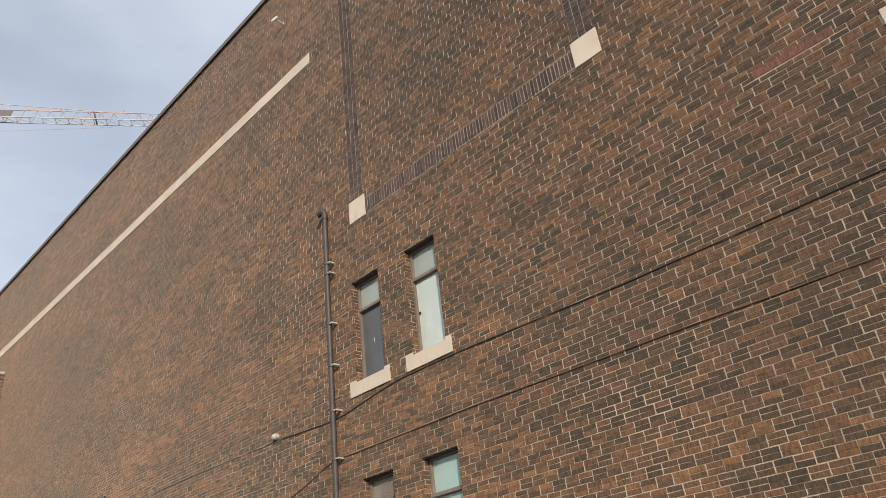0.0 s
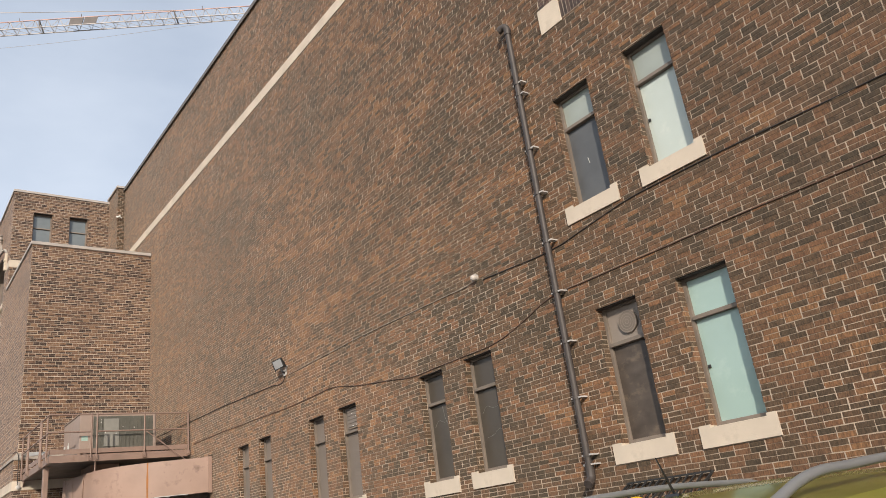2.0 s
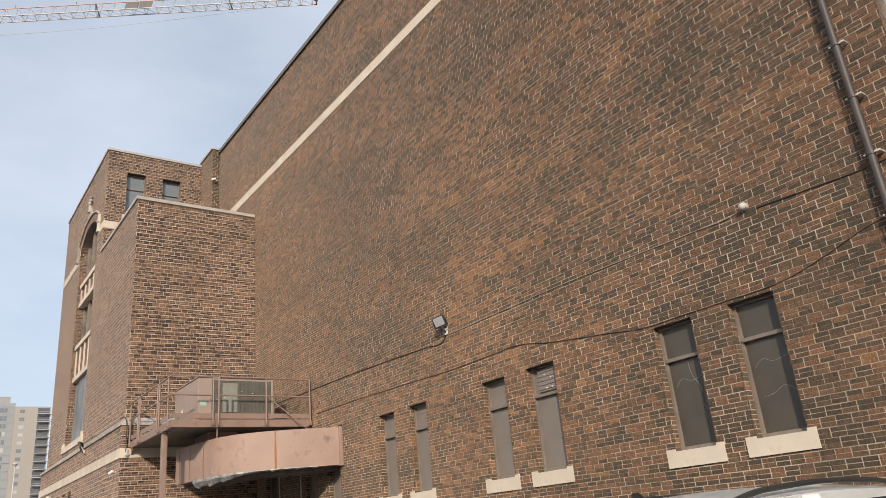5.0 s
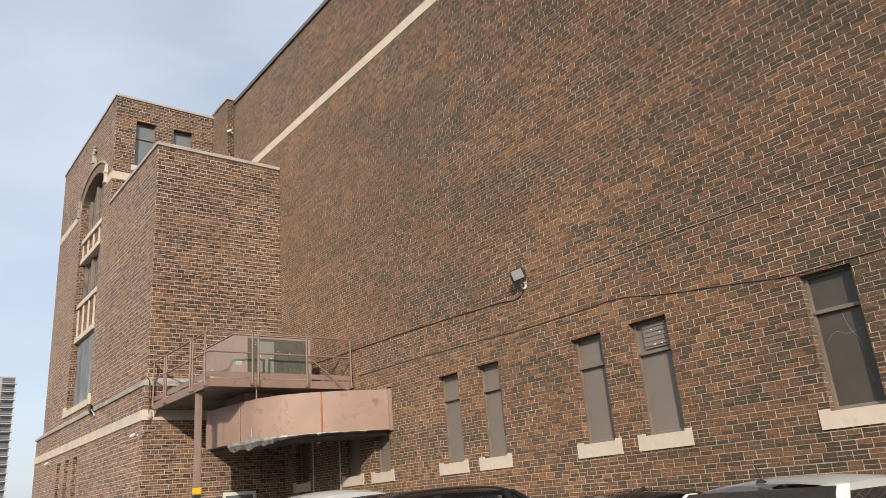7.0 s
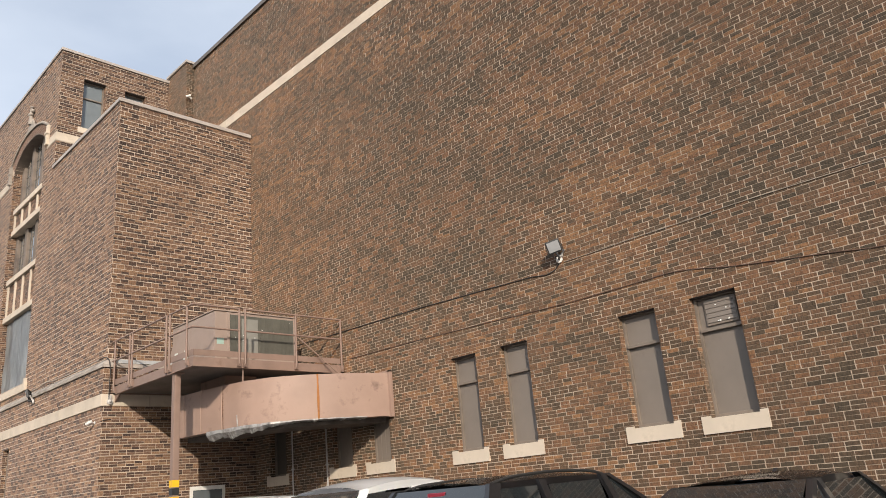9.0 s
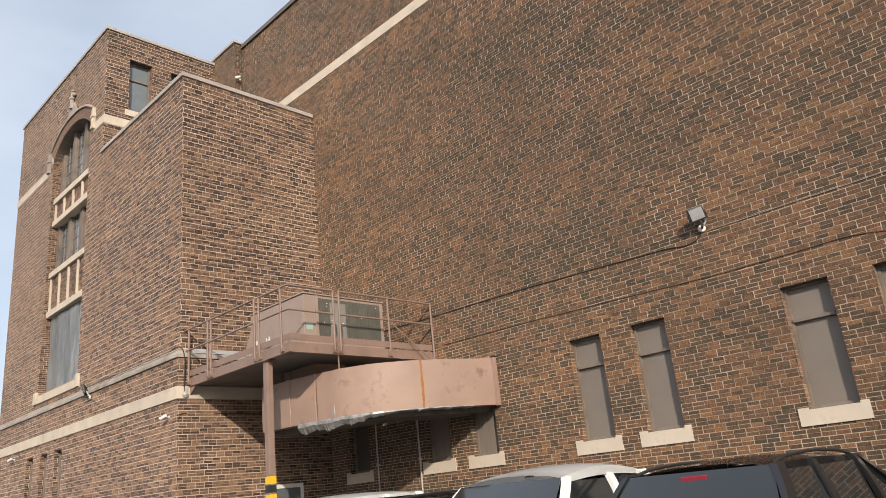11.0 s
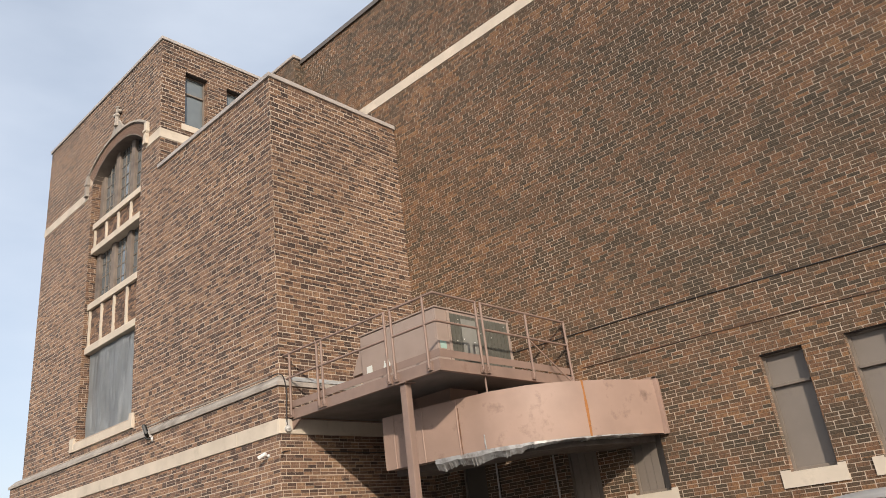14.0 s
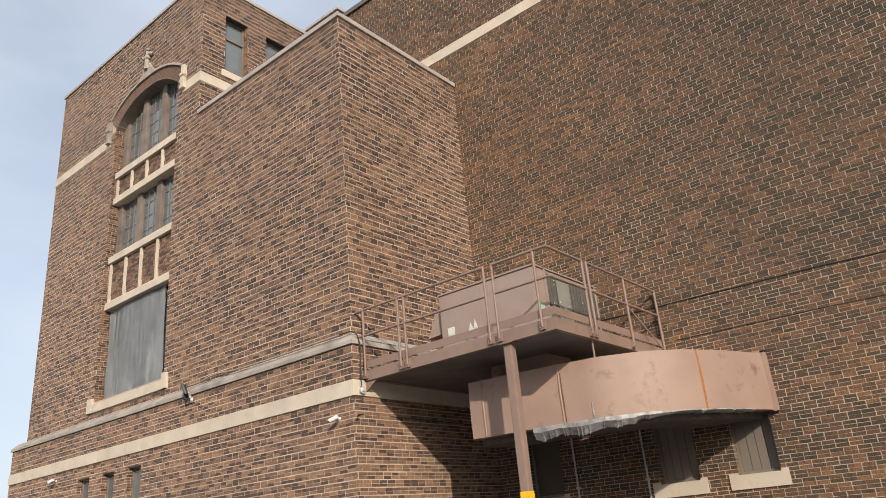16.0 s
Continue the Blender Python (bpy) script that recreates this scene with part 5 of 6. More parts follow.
for z in (7.65, 7.45, 6.50, 5.76, 5.0, 4.24, 3.52, 2.76, 2.02, 1.90):
    bm = bmesh.new()
    bar(bm, (-9.26, 7.10, z - 0.018), (-9.26, 7.10, z + 0.018), 0.055, 14)
    clamp = part("clamp", bm, M_PIPE, pipe)
    for v in clamp.data.vertices:
        v.co -= Vector((-9.26, 7.10, 1.6))
    for ea, eb in ((-9.335, -9.31), (-9.21, -9.145)):
        bm = bmesh.new()
        box(bm, ea, eb, 7.075, WALL_Y - 0.002, z - 0.010, z + 0.010)
        ear = part("ear", bm, M_GALV, clamp, "galvanised ear")
        for v in ear.data.vertices:
            v.co -= Vector((-9.26, 7.10, 1.6))

# ---- cables ----
WY = WALL_Y - 0.016


def cable(points, r, mat, label):
    tagged(new("cable", tube_mesh("cable", points, r, mat, 1)), label, "cable")


def wiggle(pts, step=0.5, amp=0.008):
    """Points along a line on the wall with the small unevenness of a stapled cable."""
    out = []
    for (x0, z0), (x1, z1) in zip(pts, pts[1:]):
        n = max(1, int(abs(x1 - x0) / step))
        for k in range(n):
            x, z = x0 + (x1 - x0) * k / n, z0 + (z1 - z0) * k / n
            out.append((x, WY, z + amp * noise.noise(Vector((x * 1.3, z, 0)))))
    out.append((pts[-1][0], WY, pts[-1][1]))
    return out


cable(wiggle([(7.0, 4.9), (-0.9, 4.93), (-3.83, 4.97), (-6.62, 5.07), (-7.82, 5.06), (-9.2, 4.90), (-10.19, 4.93), (-10.82, 4.97)]), 0.007, M_CABLE, "black cable stapled along the brick wall")
cable(wiggle([(-11.05, 5.02), (-11.24, 4.99), (-14.46, 5.06), (-17.86, 5.04)]), 0.006, M_CABLE_PALE, "pale cable stapled along the brick wall")
cable(wiggle([(7.0, 4.15), (-1.2, 4.16), (-6.45, 4.26), (-9.4, 4.25), (-10.22, 4.03), (-10.71, 3.92), (-11.64, 3.90), (-13.02, 3.90), (-14.93, 4.16), (-15.86, 4.32), (-17.88, 4.31), (-21.58, 4.42), (-24.0, 4.45)]), 0.007, M_CABLE_BROWN, "brown cable sagging along the brick wall")
cable(wiggle([(-17.95, 5.06), (-18.08, 4.94), (-21.51, 5.07), (-24.3, 5.12), (-28.0, 5.2)]), 0.009, M_CABLE, "thick black cable along the brick wall")
BY = FY - 0.12
cable([(BX + 0.16, FY + 0.02, 4.02), (BX + 0.17, FY + 0.01, 4.3), (BX + 0.17, FY, 4.85), (BX + 0.10, FY - 0.03, 5.0), (-28.4, FY - 0.10, 5.02)], 0.012, M_CABLE, "black cable down the corner of the block")
cable([(-28.0, 3.25, 3.55), (BX + 0.115, 3.4, 3.60), (BX + 0.118, 4.6, 3.60), (BX + 0.118, 6.9, 3.58)], 0.010, M_CABLE, "black cable around the corner of the block")
cable([(-33.2, FY - 0.12, 5.0), (-32.6, FY - 0.10, 5.02), (-32.2, FY - 0.07, 5.08), (-31.5, FY - 0.08, 5.03), (-28.4, FY - 0.09, 5.02)], 0.014, M_CABLE_PALE, "pale cable lying along the ledge")


# ---- floodlights and wall cameras ----
def floodlight(at, facing, label):
    """A flat LED floodlight on a bracket: case, glass, yoke, back box."""
    lamp = thing("floodlight", label, "floodlight", group="floodlights on the brick walls", at=at)
    m = pose(0, 0, 0, 0, 0, facing)
    def add(name, bm, mat, label=""):
        bmesh.ops.transform(bm, matrix=m, verts=bm.verts)
        return part(name, bm, mat, lamp, label)
    head = pose(-0.07, -0.19, 0.20, 108, 0, 0) @ pose(0, 0, 0, 0, 0, 14)
    bm = bmesh.new()
    box(bm, -0.13, 0.13, -0.115, 0.115, -0.045, 0.025)
    bevelled(bm, 0.02)
    bmesh.ops.transform(bm, matrix=head, verts=bm.verts)
    add("case", bm, M_BLACK)
    bm = bmesh.new()
    box(bm, -0.105, 0.105, -0.09, 0.09, 0.026, 0.030)
    bmesh.ops.transform(bm, matrix=head, verts=bm.verts)
    add("lens", bm, M_LAMP, "pale lamp glass")
    bm = bmesh.new()
    lo = [bm.verts.new((sx * 0.103, sy * 0.088, 0.0305)) for sx, sy in ((-1, -1), (1, -1), (1, 1), (-1, 1))]
    hi = [bm.verts.new((sx * 0.055, sy * 0.038, 0.034)) for sx, sy in ((-1, -1), (1, -1), (1, 1), (-1, 1))]
    bm.faces.new(hi)
    for k in range(4):
        bm.faces.new((lo[k], lo[(k + 1) % 4], hi[(k + 1) % 4], hi[k]))
    bmesh.ops.transform(bm, matrix=head, verts=bm.verts)
    add("reflector", bm, M_LAMP, "pale faceted reflector")
    for side in (-1, 1):
        bm = bmesh.new()
        box(bm, side * 0.142 - 0.006, side * 0.142 + 0.006, -0.14, 0.02, -0.03, 0.0)
        bmesh.ops.transform(bm, matrix=head, verts=bm.verts)
        add("yoke", bm, M_BLACK)
    bm = bmesh.new()
    bar(bm, (0.05, -0.06, 0.06), (0.10, -0.10, 0.15), 0.02, 8)
    bar(bm, (0.0, -0.05, 0.05), (0.06, -0.06, 0.06), 0.026, 8)
    add("sensor", bm, M_GALV, "small grey sensor")
    for k in range(5):
        bm = bmesh.new()
        box(bm, -0.11, 0.11, -0.09 + k * 0.042, -0.08 + k * 0.042, -0.07, -0.046)
        bmesh.ops.transform(bm, matrix=head, verts=bm.verts)
        add("fin", bm, M_BLACK)
    bm = bmesh.new()
    bar(bm, (0, -0.02, 0), (0, -0.16, 0.02), 0.022, 8)
    bar(bm, (0, -0.16, 0.02), (-0.06, -0.17, 0.14), 0.018, 8)
    add("arm", bm, M_BLACK)
    bm = bmesh.new()
    bar(bm, (0, -0.05, 0), (0, -0.002, 0), 0.06, 14)
    add("back_box", bm, M_GALV)
    return lamp


floodlight((-17.95, WALL_Y - 0.008, 5.10), 36, "black floodlight with pale glass on the brick wall")
floodlight((-32.85, FY - 0.108, 4.68), -30, "grey floodlight at the weathered ledge")


def dome_camera(at):
    cam_thing = thing("dome_camera", "small white dome camera on the brick wall", "camera", at=at)
    bm = bmesh.new()
    bar(bm, (0, -0.04, 0), (0, 0, 0), 0.055, 16)
    part("base", bm, M_BEIGE_PALE, cam_thing)
    bm = bmesh.new()
    bmesh.ops.create_uvsphere(bm, u_segments=16, v_segments=10, radius=0.052, matrix=Matrix.Translation((0, -0.06, -0.01)))
    part("dome", bm, M_BEIGE_PALE, cam_thing, "", True)


def bullet_camera(at, turn, arm=(0, -0.10, 0)):
    c = thing("bullet_camera", "white bullet camera on a short bracket", "camera", group="bullet cameras", at=at)
    m = pose(0, 0, 0, 0, 0, turn)
    bm = bmesh.new()
    bar(bm, (0, -0.02, 0), (0, 0, 0), 0.045, 12)
    bar(bm, (0, 0, 0), arm, 0.018, 8)
    m = m @ Matrix.Scale(0.68, 4)
    bmesh.ops.transform(bm, matrix=m, verts=bm.verts)
    part("bracket", bm, M_WHITE, c)
    bm = bmesh.new()
    bar(bm, Vector(arm) + Vector((0.08, -0.05, 0.02)), Vector(arm) + Vector((-0.12, -0.12, -0.05)), 0.04, 14)
    bar(bm, Vector(arm) + Vector((0.08, -0.05, 0.042)), Vector(arm) + Vector((-0.14, -0.128, -0.03)), 0.045, 10)
    bmesh.ops.transform(bm, matrix=m, verts=bm.verts)
    part("housing", bm, M_WHITE, c, "", True)
    bm = bmesh.new()
    a = Vector(arm)
    bar(bm, a + Vector((-0.119, -0.1196, -0.0497)), a + Vector((-0.124, -0.1215, -0.0515)), 0.03, 14)
    bmesh.ops.transform(bm, matrix=m, verts=bm.verts)
    part("lens", bm, M_BLACK, c)


dome_camera((-10.98, WALL_Y - 0.007, 5.05))
bullet_camera((-28.45, FY - 0.108, 3.58), 0)
bullet_camera((-38.75, FY - 0.108, 3.72), 0)
bullet_camera((-31.80, WALL_Y - 0.12, 14.75), 40, (0, -0.16, 0.0))
bullet_camera((-10.62, WALL_Y - 0.008, 14.62), 0, (0, -0.25, 0.03))

# small bell box with its conduit below the platform corner
bell = thing("bell_box", "round grey bell box on the stone band", "bell", at=(BX + 0.13, 3.44, 4.0))
bm = bmesh.new()
bar(bm, (0, 0, 0), (0.05, 0, 0), 0.06, 18)
bar(bm, (0.05, 0, 0), (0.075, 0, 0), 0.045, 18, 0.02)
part("gong", bm, M_GALV, bell, "", True)
bm = bmesh.new()
box(bm, -0.001, 0.04, -0.035, 0.035, 0.06, 0.15)
bevelled(bm, 0.008)
part("junction_box", bm, M_GALV, bell)

# crumpled pale plastic lying on the sloping ledge
bm = bmesh.new()
prev = None
for k in range(40):
    v = k / 39
    yv = 3.62 + 1.5 * v
    row = []
    for q in range(5):
        out = 0.135 - 0.032 * q
        zz = LEDGE[0] + 0.078 + (0.15 - out) / 0.15 * 0.13 + 0.012 + 0.022 * abs(noise.noise(Vector((v * 14, q * 0.9, 2)))) * math.sin(math.pi * v) ** 0.5
        row.append(bm.verts.new((BX + out, yv + 0.03 * noise.noise(Vector((k * 0.4, q, 6))), zz)))
    if prev:
        for q in range(4):
            bm.faces.new((prev[q], prev[q + 1], row[q + 1], row[q]))
    prev = row
solo("plastic_strip", bm, M_SHEET, "crumpled pale plastic strip lying on the ledge", "plastic")

# ---- basement window guard and bollards ----
guard = thing("window_guard", "black welded steel window guard on the brick wall", "guard", at=(-8.1, WALL_Y, 0.9))
bm = bmesh.new()
for z, y in ((1.60, 7.15), (1.36, 6.75), (0.5, 6.75)):
    bar(bm, (-8.75, y, z), (-7.55, y, z), 0.016, 4)
for x in (-8.75, -7.55):
    bar(bm, (x, 7.19, 1.60), (x, 6.75, 1.36), 0.016, 4)
    bar(bm, (x, 6.75, 1.36), (x, 6.75, 0.5), 0.016, 4)
    bar(bm, (x, 6.75, 0.5), (x, 7.19, 0.5), 0.016, 4)
for v in bm.verts:
    v.co -= Vector((-8.1, WALL_Y, 0.9))
part("guard_frame", bm, M_BLACK, guard)
for k in range(11):
    x = -8.65 + k * 0.1
    bm = bmesh.new()
    bar(bm, (x, 7.15, 1.60), (x, 6.75, 1.36), 0.011, 4)
    bar(bm, (x, 6.75, 1.36), (x, 6.75, 0.5), 0.011, 4)
    for v in bm.verts:
        v.co -= Vector((-8.1, WALL_Y, 0.9))
    part("guard_bar", bm, M_BLACK, guard)
for x, y in ((-8.30, 5.5), (-7.33, 5.5)):
    b = thing("bollard", "yellow plastic-sleeved steel bollard by the wall", "bollard", group="yellow bollards", at=(x, y, GROUND))
    bm = bmesh.new()
    top = 1.44
    bar(bm, (0, 0, 0), (0, 0, top - 0.04 - GROUND), 0.085, 20)
    bmesh.ops.create_uvsphere(bm, u_segments=20, v_segments=8, radius=0.085, matrix=Matrix.Translation((0, 0, top - 0.04 - GROUND)) @ Matrix.Diagonal((1, 1, 0.45, 1)))
    part("sleeve", bm, M_YELLOW, b, "", True)
    bm = bmesh.new()
    bar(bm, (0, 0, 0.0), (0, 0, 0.03), 0.13, 20)
    part("foot", bm, M_GALV, b)


# ---- vehicles ----
def paint(name, colour, metal=0.0):
    m = material(name, colour, 0.5, metal, 0.03, 2, 0)
    b = m.node_tree.nodes["Principled BSDF"]
    b.inputs["Coat Weight"].default_value, b.inputs["Coat Roughness"].default_value = 0.8, 0.06
    b.inputs["Specular IOR Level"].default_value = 0.4
    return m


P_WHITE, P_BLACK, P_LIME = paint("white_car_paint", (0.84, 0.84, 0.83)), paint("black_car_paint", (0.012, 0.012, 0.014)), paint("lime_car_paint", (0.36, 0.34, 0.075), 0.1)
P_GLASS = glass_material("car_glass", (0.018, 0.022, 0.024), 0.04)
P_TRIM = material("grey_roof_rail", (0.30, 0.31, 0.32), 0.4, 0.5, 0.06, 4, 0.05)
P_RED = material("red_lamp_lens", (0.26, 0.022, 0.04), 0.2, 0, 0.05, 4, 0, coat=1)
P_TYRE = material("tyre_rubber", (0.025, 0.025, 0.025), 0.85, 0, 0.15, 6)
P_RIM = material("alloy_rim", (0.45, 0.46, 0.47), 0.3, 0.8, 0.05, 4, 0)
P_SEAT = material("car_seat_cloth", (0.06, 0.055, 0.05), 0.9, 0, 0.1, 4)
P_HEAD = material("headlamp_glass", (0.6, 0.62, 0.64), 0.1, 0, 0.05, 4, 0, coat=1)

# side outlines, from the tail (0) to the nose (length): belt line and roof line as shares of length and height
SHAPES = {
    "suv": dict(L=4.75, W=1.88, H=1.70, belt=0.63, rear=(0.02, 0.11), front=(0.72, 0.53), hood=0.60),
    "compact": dict(L=4.30, W=1.80, H=1.58, belt=0.62, rear=(0.0, 0.035), front=(0.77, 0.58), hood=0.60),
    "sedan": dict(L=4.75, W=1.80, H=1.48, belt=0.63, rear=(0.10, 0.26), front=(0.74, 0.53), hood=0.62),
    "pickup": dict(L=5.70, W=2.0, H=1.87, belt=0.64, rear=(0.36, 0.39), front=(0.765, 0.665), hood=0.63),
}


def vehicle(name, shape, mat, label, x, y, nose_north=True, rails=None, top=None, fin=None, whip=None, third_lamp=False):
    """A parked car: lower body, cabin frame with real openings filled by panes, wheels, lamps, mirrors, roof fittings."""
    s = SHAPES[shape]
    L, W, H = s["L"], s["W"], (top or s["H"]) - GROUND
    zb = s["belt"] * H
    car = thing(name, label, "pickup truck" if shape == "pickup" else "car", "parked vehicles along the wall", at=(x, y, GROUND))
    car.rotation_euler = (0, 0, 0 if nose_north else math.pi)
    hw = W / 2

    def yy(share):
        return (share - 0.5) * L
    # lower body: lofted sections along the length
    stations = [(0.0, 0.88, 0.35, 0.80 * zb), (0.012, 0.95, 0.25, 0.95 * zb), (0.06, 0.99, 0.22, zb), (0.30, 1.0, 0.22, zb), (0.60, 1.0, 0.22, zb), (s["front"][0], 0.99, 0.22, zb), (0.80, 0.985, 0.22, s["hood"] * H + 0.02), (0.93, 0.95, 0.24, s["hood"] * H - 0.06), (0.985, 0.86, 0.28, s["hood"] * H - 0.20), (1.0, 0.78, 0.34, s["hood"] * H - 0.30)]
    bm = bmesh.new()
    rings = []
    for sh, wd, z0, z1 in stations:
        w = hw * wd
        sec = [(-w * 0.86, z0), (-w, z0 + 0.12), (-w, z0 + 0.55 * (z1 - z0)), (-w * 0.975, z1 - 0.05), (-w * 0.93, z1), (0, z1 + 0.02), (w * 0.93, z1), (w * 0.975, z1 - 0.05), (w, z0 + 0.55 * (z1 - z0)), (w, z0 + 0.12), (w * 0.86, z0)]
        rings.append([bm.verts.new((a, yy(sh), b)) for a, b in sec])
    for a, b in zip(rings, rings[1:]):
        for i in range(11):
            bm.faces.new((a[i], a[(i + 1) % 11], b[(i + 1) % 11], b[i]))
    bm.faces.new(rings[0])
    bm.faces.new(rings[-1][::-1])
    body = part("body", bm, mat, car, "", True)
    # cabin: pillars and roof as one shell, panes between
    r0, r1, f1, f0 = s["rear"][0], s["rear"][1], s["front"][1], s["front"][0]
    base_w, roof_w = hw * 0.93, hw * 0.74
    dome = 0.12 if shape == "pickup" else 0.055
    zr = H - dome

    def cab(share_low, share_high, side, v):
        """A point on the cabin's side: v from belt (0) to roof (1)."""
        sh = share_low + (share_high - share_low) * v
        bow = 0.03 * math.sin(math.pi * v)
        return Vector((side * (base_w + (roof_w - base_w) * v + bow), yy(sh), zb + (zr - zb) * v))
    roof_sh = [r1 + (f1 - r1) * k / 8 for k in range(9)]
    bm = bmesh.new()
    top_rows = []
    for k, sh in enumerate(roof_sh):
        crown = dome * math.sin(math.pi * (0.10 + 0.80 * k / 8))
        row = []
        for e in (-1, -0.94, -0.75, -0.4, 0, 0.4, 0.75, 0.94, 1):
            drop = {1: -0.085, 0.94: -0.03, 0.75: 0.01, 0.4: 0.04, 0: 0.05}[abs(e)]
            row.append(bm.verts.new((roof_w * e * (1.0 if k not in (0, 8) else 0.97), yy(sh), zr + drop * 0.8 + crown * (1 if abs(e) < 1 else 0.6) - 0.02)))
        top_rows.append(row)
    for a, b in zip(top_rows, top_rows[1:]):
        for e in range(8):
            bm.faces.new((a[e], a[e + 1], b[e + 1], b[e]))
    bmesh.ops.solidify(bm, geom=bm.faces[:], thickness=0.03)
    part("roof", bm, mat, car, "", True)

    def pillar(lo, hi, width, name="pillar"):
        for side in (-1, 1):
            bm = bmesh.new()
            prev = None
            for k in range(7):
                v = k / 6
                row = [cab(lo, hi, side, v) + Vector((dx * side, dy, 0)) for dx, dy in ((0.006, -width / 2), (0.006, width / 2), (-0.05, width / 2), (-0.05, -width / 2))]
                row = [bm.verts.new(p) for p in row]
                if prev:
                    for e in range(4):
                        bm.faces.new((prev[e], prev[(e + 1) % 4], row[(e + 1) % 4], row[e]))
                prev = row
            part(name, bm, mat, car, "", True)
    pillar(r0 + 0.012, r1 + 0.012, 0.10 if shape == "sedan" else 0.16)
    pillar(f0 - 0.012, f1 - 0.012, 0.10)
    mids = [0.52 if shape == "pickup" else 0.50] if shape != "suv" else [0.27, 0.50]
    for m in mids:
        pillar(m + (0.01 if m > 0.4 else -0.005), m, 0.10)

    def pane(nm, corners):
        bm = bmesh.new()
        f = bm.faces.new([bm.verts.new(c) for c in corners])
        bmesh.ops.subdivide_edges(bm, edges=bm.edges[:], cuts=3, use_grid_fill=True)
        bmesh.ops.solidify(bm, geom=bm.faces[:], thickness=0.006)
        part(nm, bm, P_GLASS, car, "dark reflective glass", True)
    cuts = [r0] + mids + [f0]
    tops = [r1] + mids + [f1]
    for a, b, ta, tb in zip(cuts, cuts[1:], tops, tops[1:]):
        for side in (-1, 1):
            inset = Vector((-0.015 * side, 0, 0))
            pane("side_window", [cab(a + 0.02, ta + 0.02, side, 0.03) + inset, cab(b - 0.02, tb - 0.02, side, 0.03) + inset, cab(b - 0.02, tb - 0.02, side, 0.90) + inset, cab(a + 0.02, ta + 0.02, side, 0.90) + inset])
    for nm, lo, hi in (("rear_window", r0, r1), ("windscreen", f0, f1)):
        pane(nm, [cab(lo, hi, -1, 0.02) + Vector((0.05, 0, 0)), cab(lo, hi, 1, 0.02) - Vector((0.05, 0, 0)), cab(lo, hi, 1, 0.985) - Vector((0.04, 0, 0)), cab(lo, hi, -1, 0.985) + Vector((0.04, 0, 0))])
    # seats seen through the glass
    for sx in (-0.38, 0.38):
        for sh in ((0.36, 0.56) if shape != "pickup" else (0.47, 0.60)):
            bm = bmesh.new()
            box(bm, sx - 0.24, sx + 0.24, yy(sh) - 0.06, yy(sh) + 0.08, 0.5, zb + 0.10)
            box(bm, sx - 0.13, sx + 0.13, yy(sh) - 0.07, yy(sh) + 0.04, zb + 0.13, zb + 0.30)
            bevelled(bm, 0.03)
            part("seat", bm, P_SEAT, car)
    # wheels
    for sy in (0.17, 0.82):
        for side in (-1, 1):
            bm = bmesh.new()
            c = Vector((side * (hw - 0.11), yy(sy), 0.34))
            bar(bm, c - Vector((0.105, 0, 0)), c + Vector((0.105, 0, 0)), 0.34, 28)
            wheel = part("wheel", bm, P_TYRE, car, "black tyre", True)
            bm = bmesh.new()
            bar(bm, c + Vector((side * 0.10, 0, 0)), c + Vector((side * 0.115, 0, 0)), 0.21, 20)
            part("rim", bm, P_RIM, wheel, "alloy rim")
    # mirrors and lamps
    for side in (-1, 1):
        bm = bmesh.new()
        box(bm, side * (hw + 0.02) - 0.09, side * (hw + 0.02) + 0.11, yy(f0 - 0.03) - 0.05, yy(f0 - 0.03) + 0.06, zb + 0.02, zb + 0.17)
        bevelled(bm, 0.03)
        part("mirror", bm, mat, car)
        bm = bmesh.new()
        box(bm, side * hw * 0.78 - 0.10, side * hw * 0.78 + 0.10, yy(0.004), yy(0.03), 0.62 * zb, 0.86 * zb)
        bevelled(bm, 0.02)
        part("tail_lamp", bm, P_RED, car, "red tail lamp")
        bm = bmesh.new()
        box(bm, side * hw * 0.66 - 0.14, side * hw * 0.66 + 0.14, yy(0.965), yy(0.99), 0.58 * zb, 0.72 * zb)
        bevelled(bm, 0.02)
        part("headlamp", bm, P_HEAD, car, "clear headlamp")
    if third_lamp:
        bm = bmesh.new()
        box(bm, -0.12, 0.12, yy(r1) - 0.06, yy(r1) + 0.02, zr - 0.085, zr - 0.04)
        bevelled(bm, 0.008)
        part("brake_lamp", bm, P_RED, car, "red high brake lamp")
    if rails:
        for side in (-1, 1):
            pts = []
            for k in range(9):
                v = k / 8
                sh = r1 + 0.02 + (f1 - r1 - 0.03) * v
                lift = (0.055 if rails is P_TRIM else 0.022) * min(1, 8 * v, 8 * (1 - v)) + 0.045 * math.sin(math.pi * v)
                pts.append((side * roof_w * 0.90, yy(sh), zr + 0.0 + lift))
            ob = new("roof_rail", tube_mesh("roof_rail", pts, 0.016, rails, 3))
            ob.parent = car
    if fin:
        bm = bmesh.new()
        prism(bm, [(yy(fin) - 0.05, zr + 0.03), (yy(fin) - 0.045, zr + 0.095), (yy(fin) - 0.03, zr + 0.10), (yy(fin) + 0.08, zr + 0.03)], -0.02, 0.02, "x")
        part("antenna_fin", bm, P_BLACK, car)
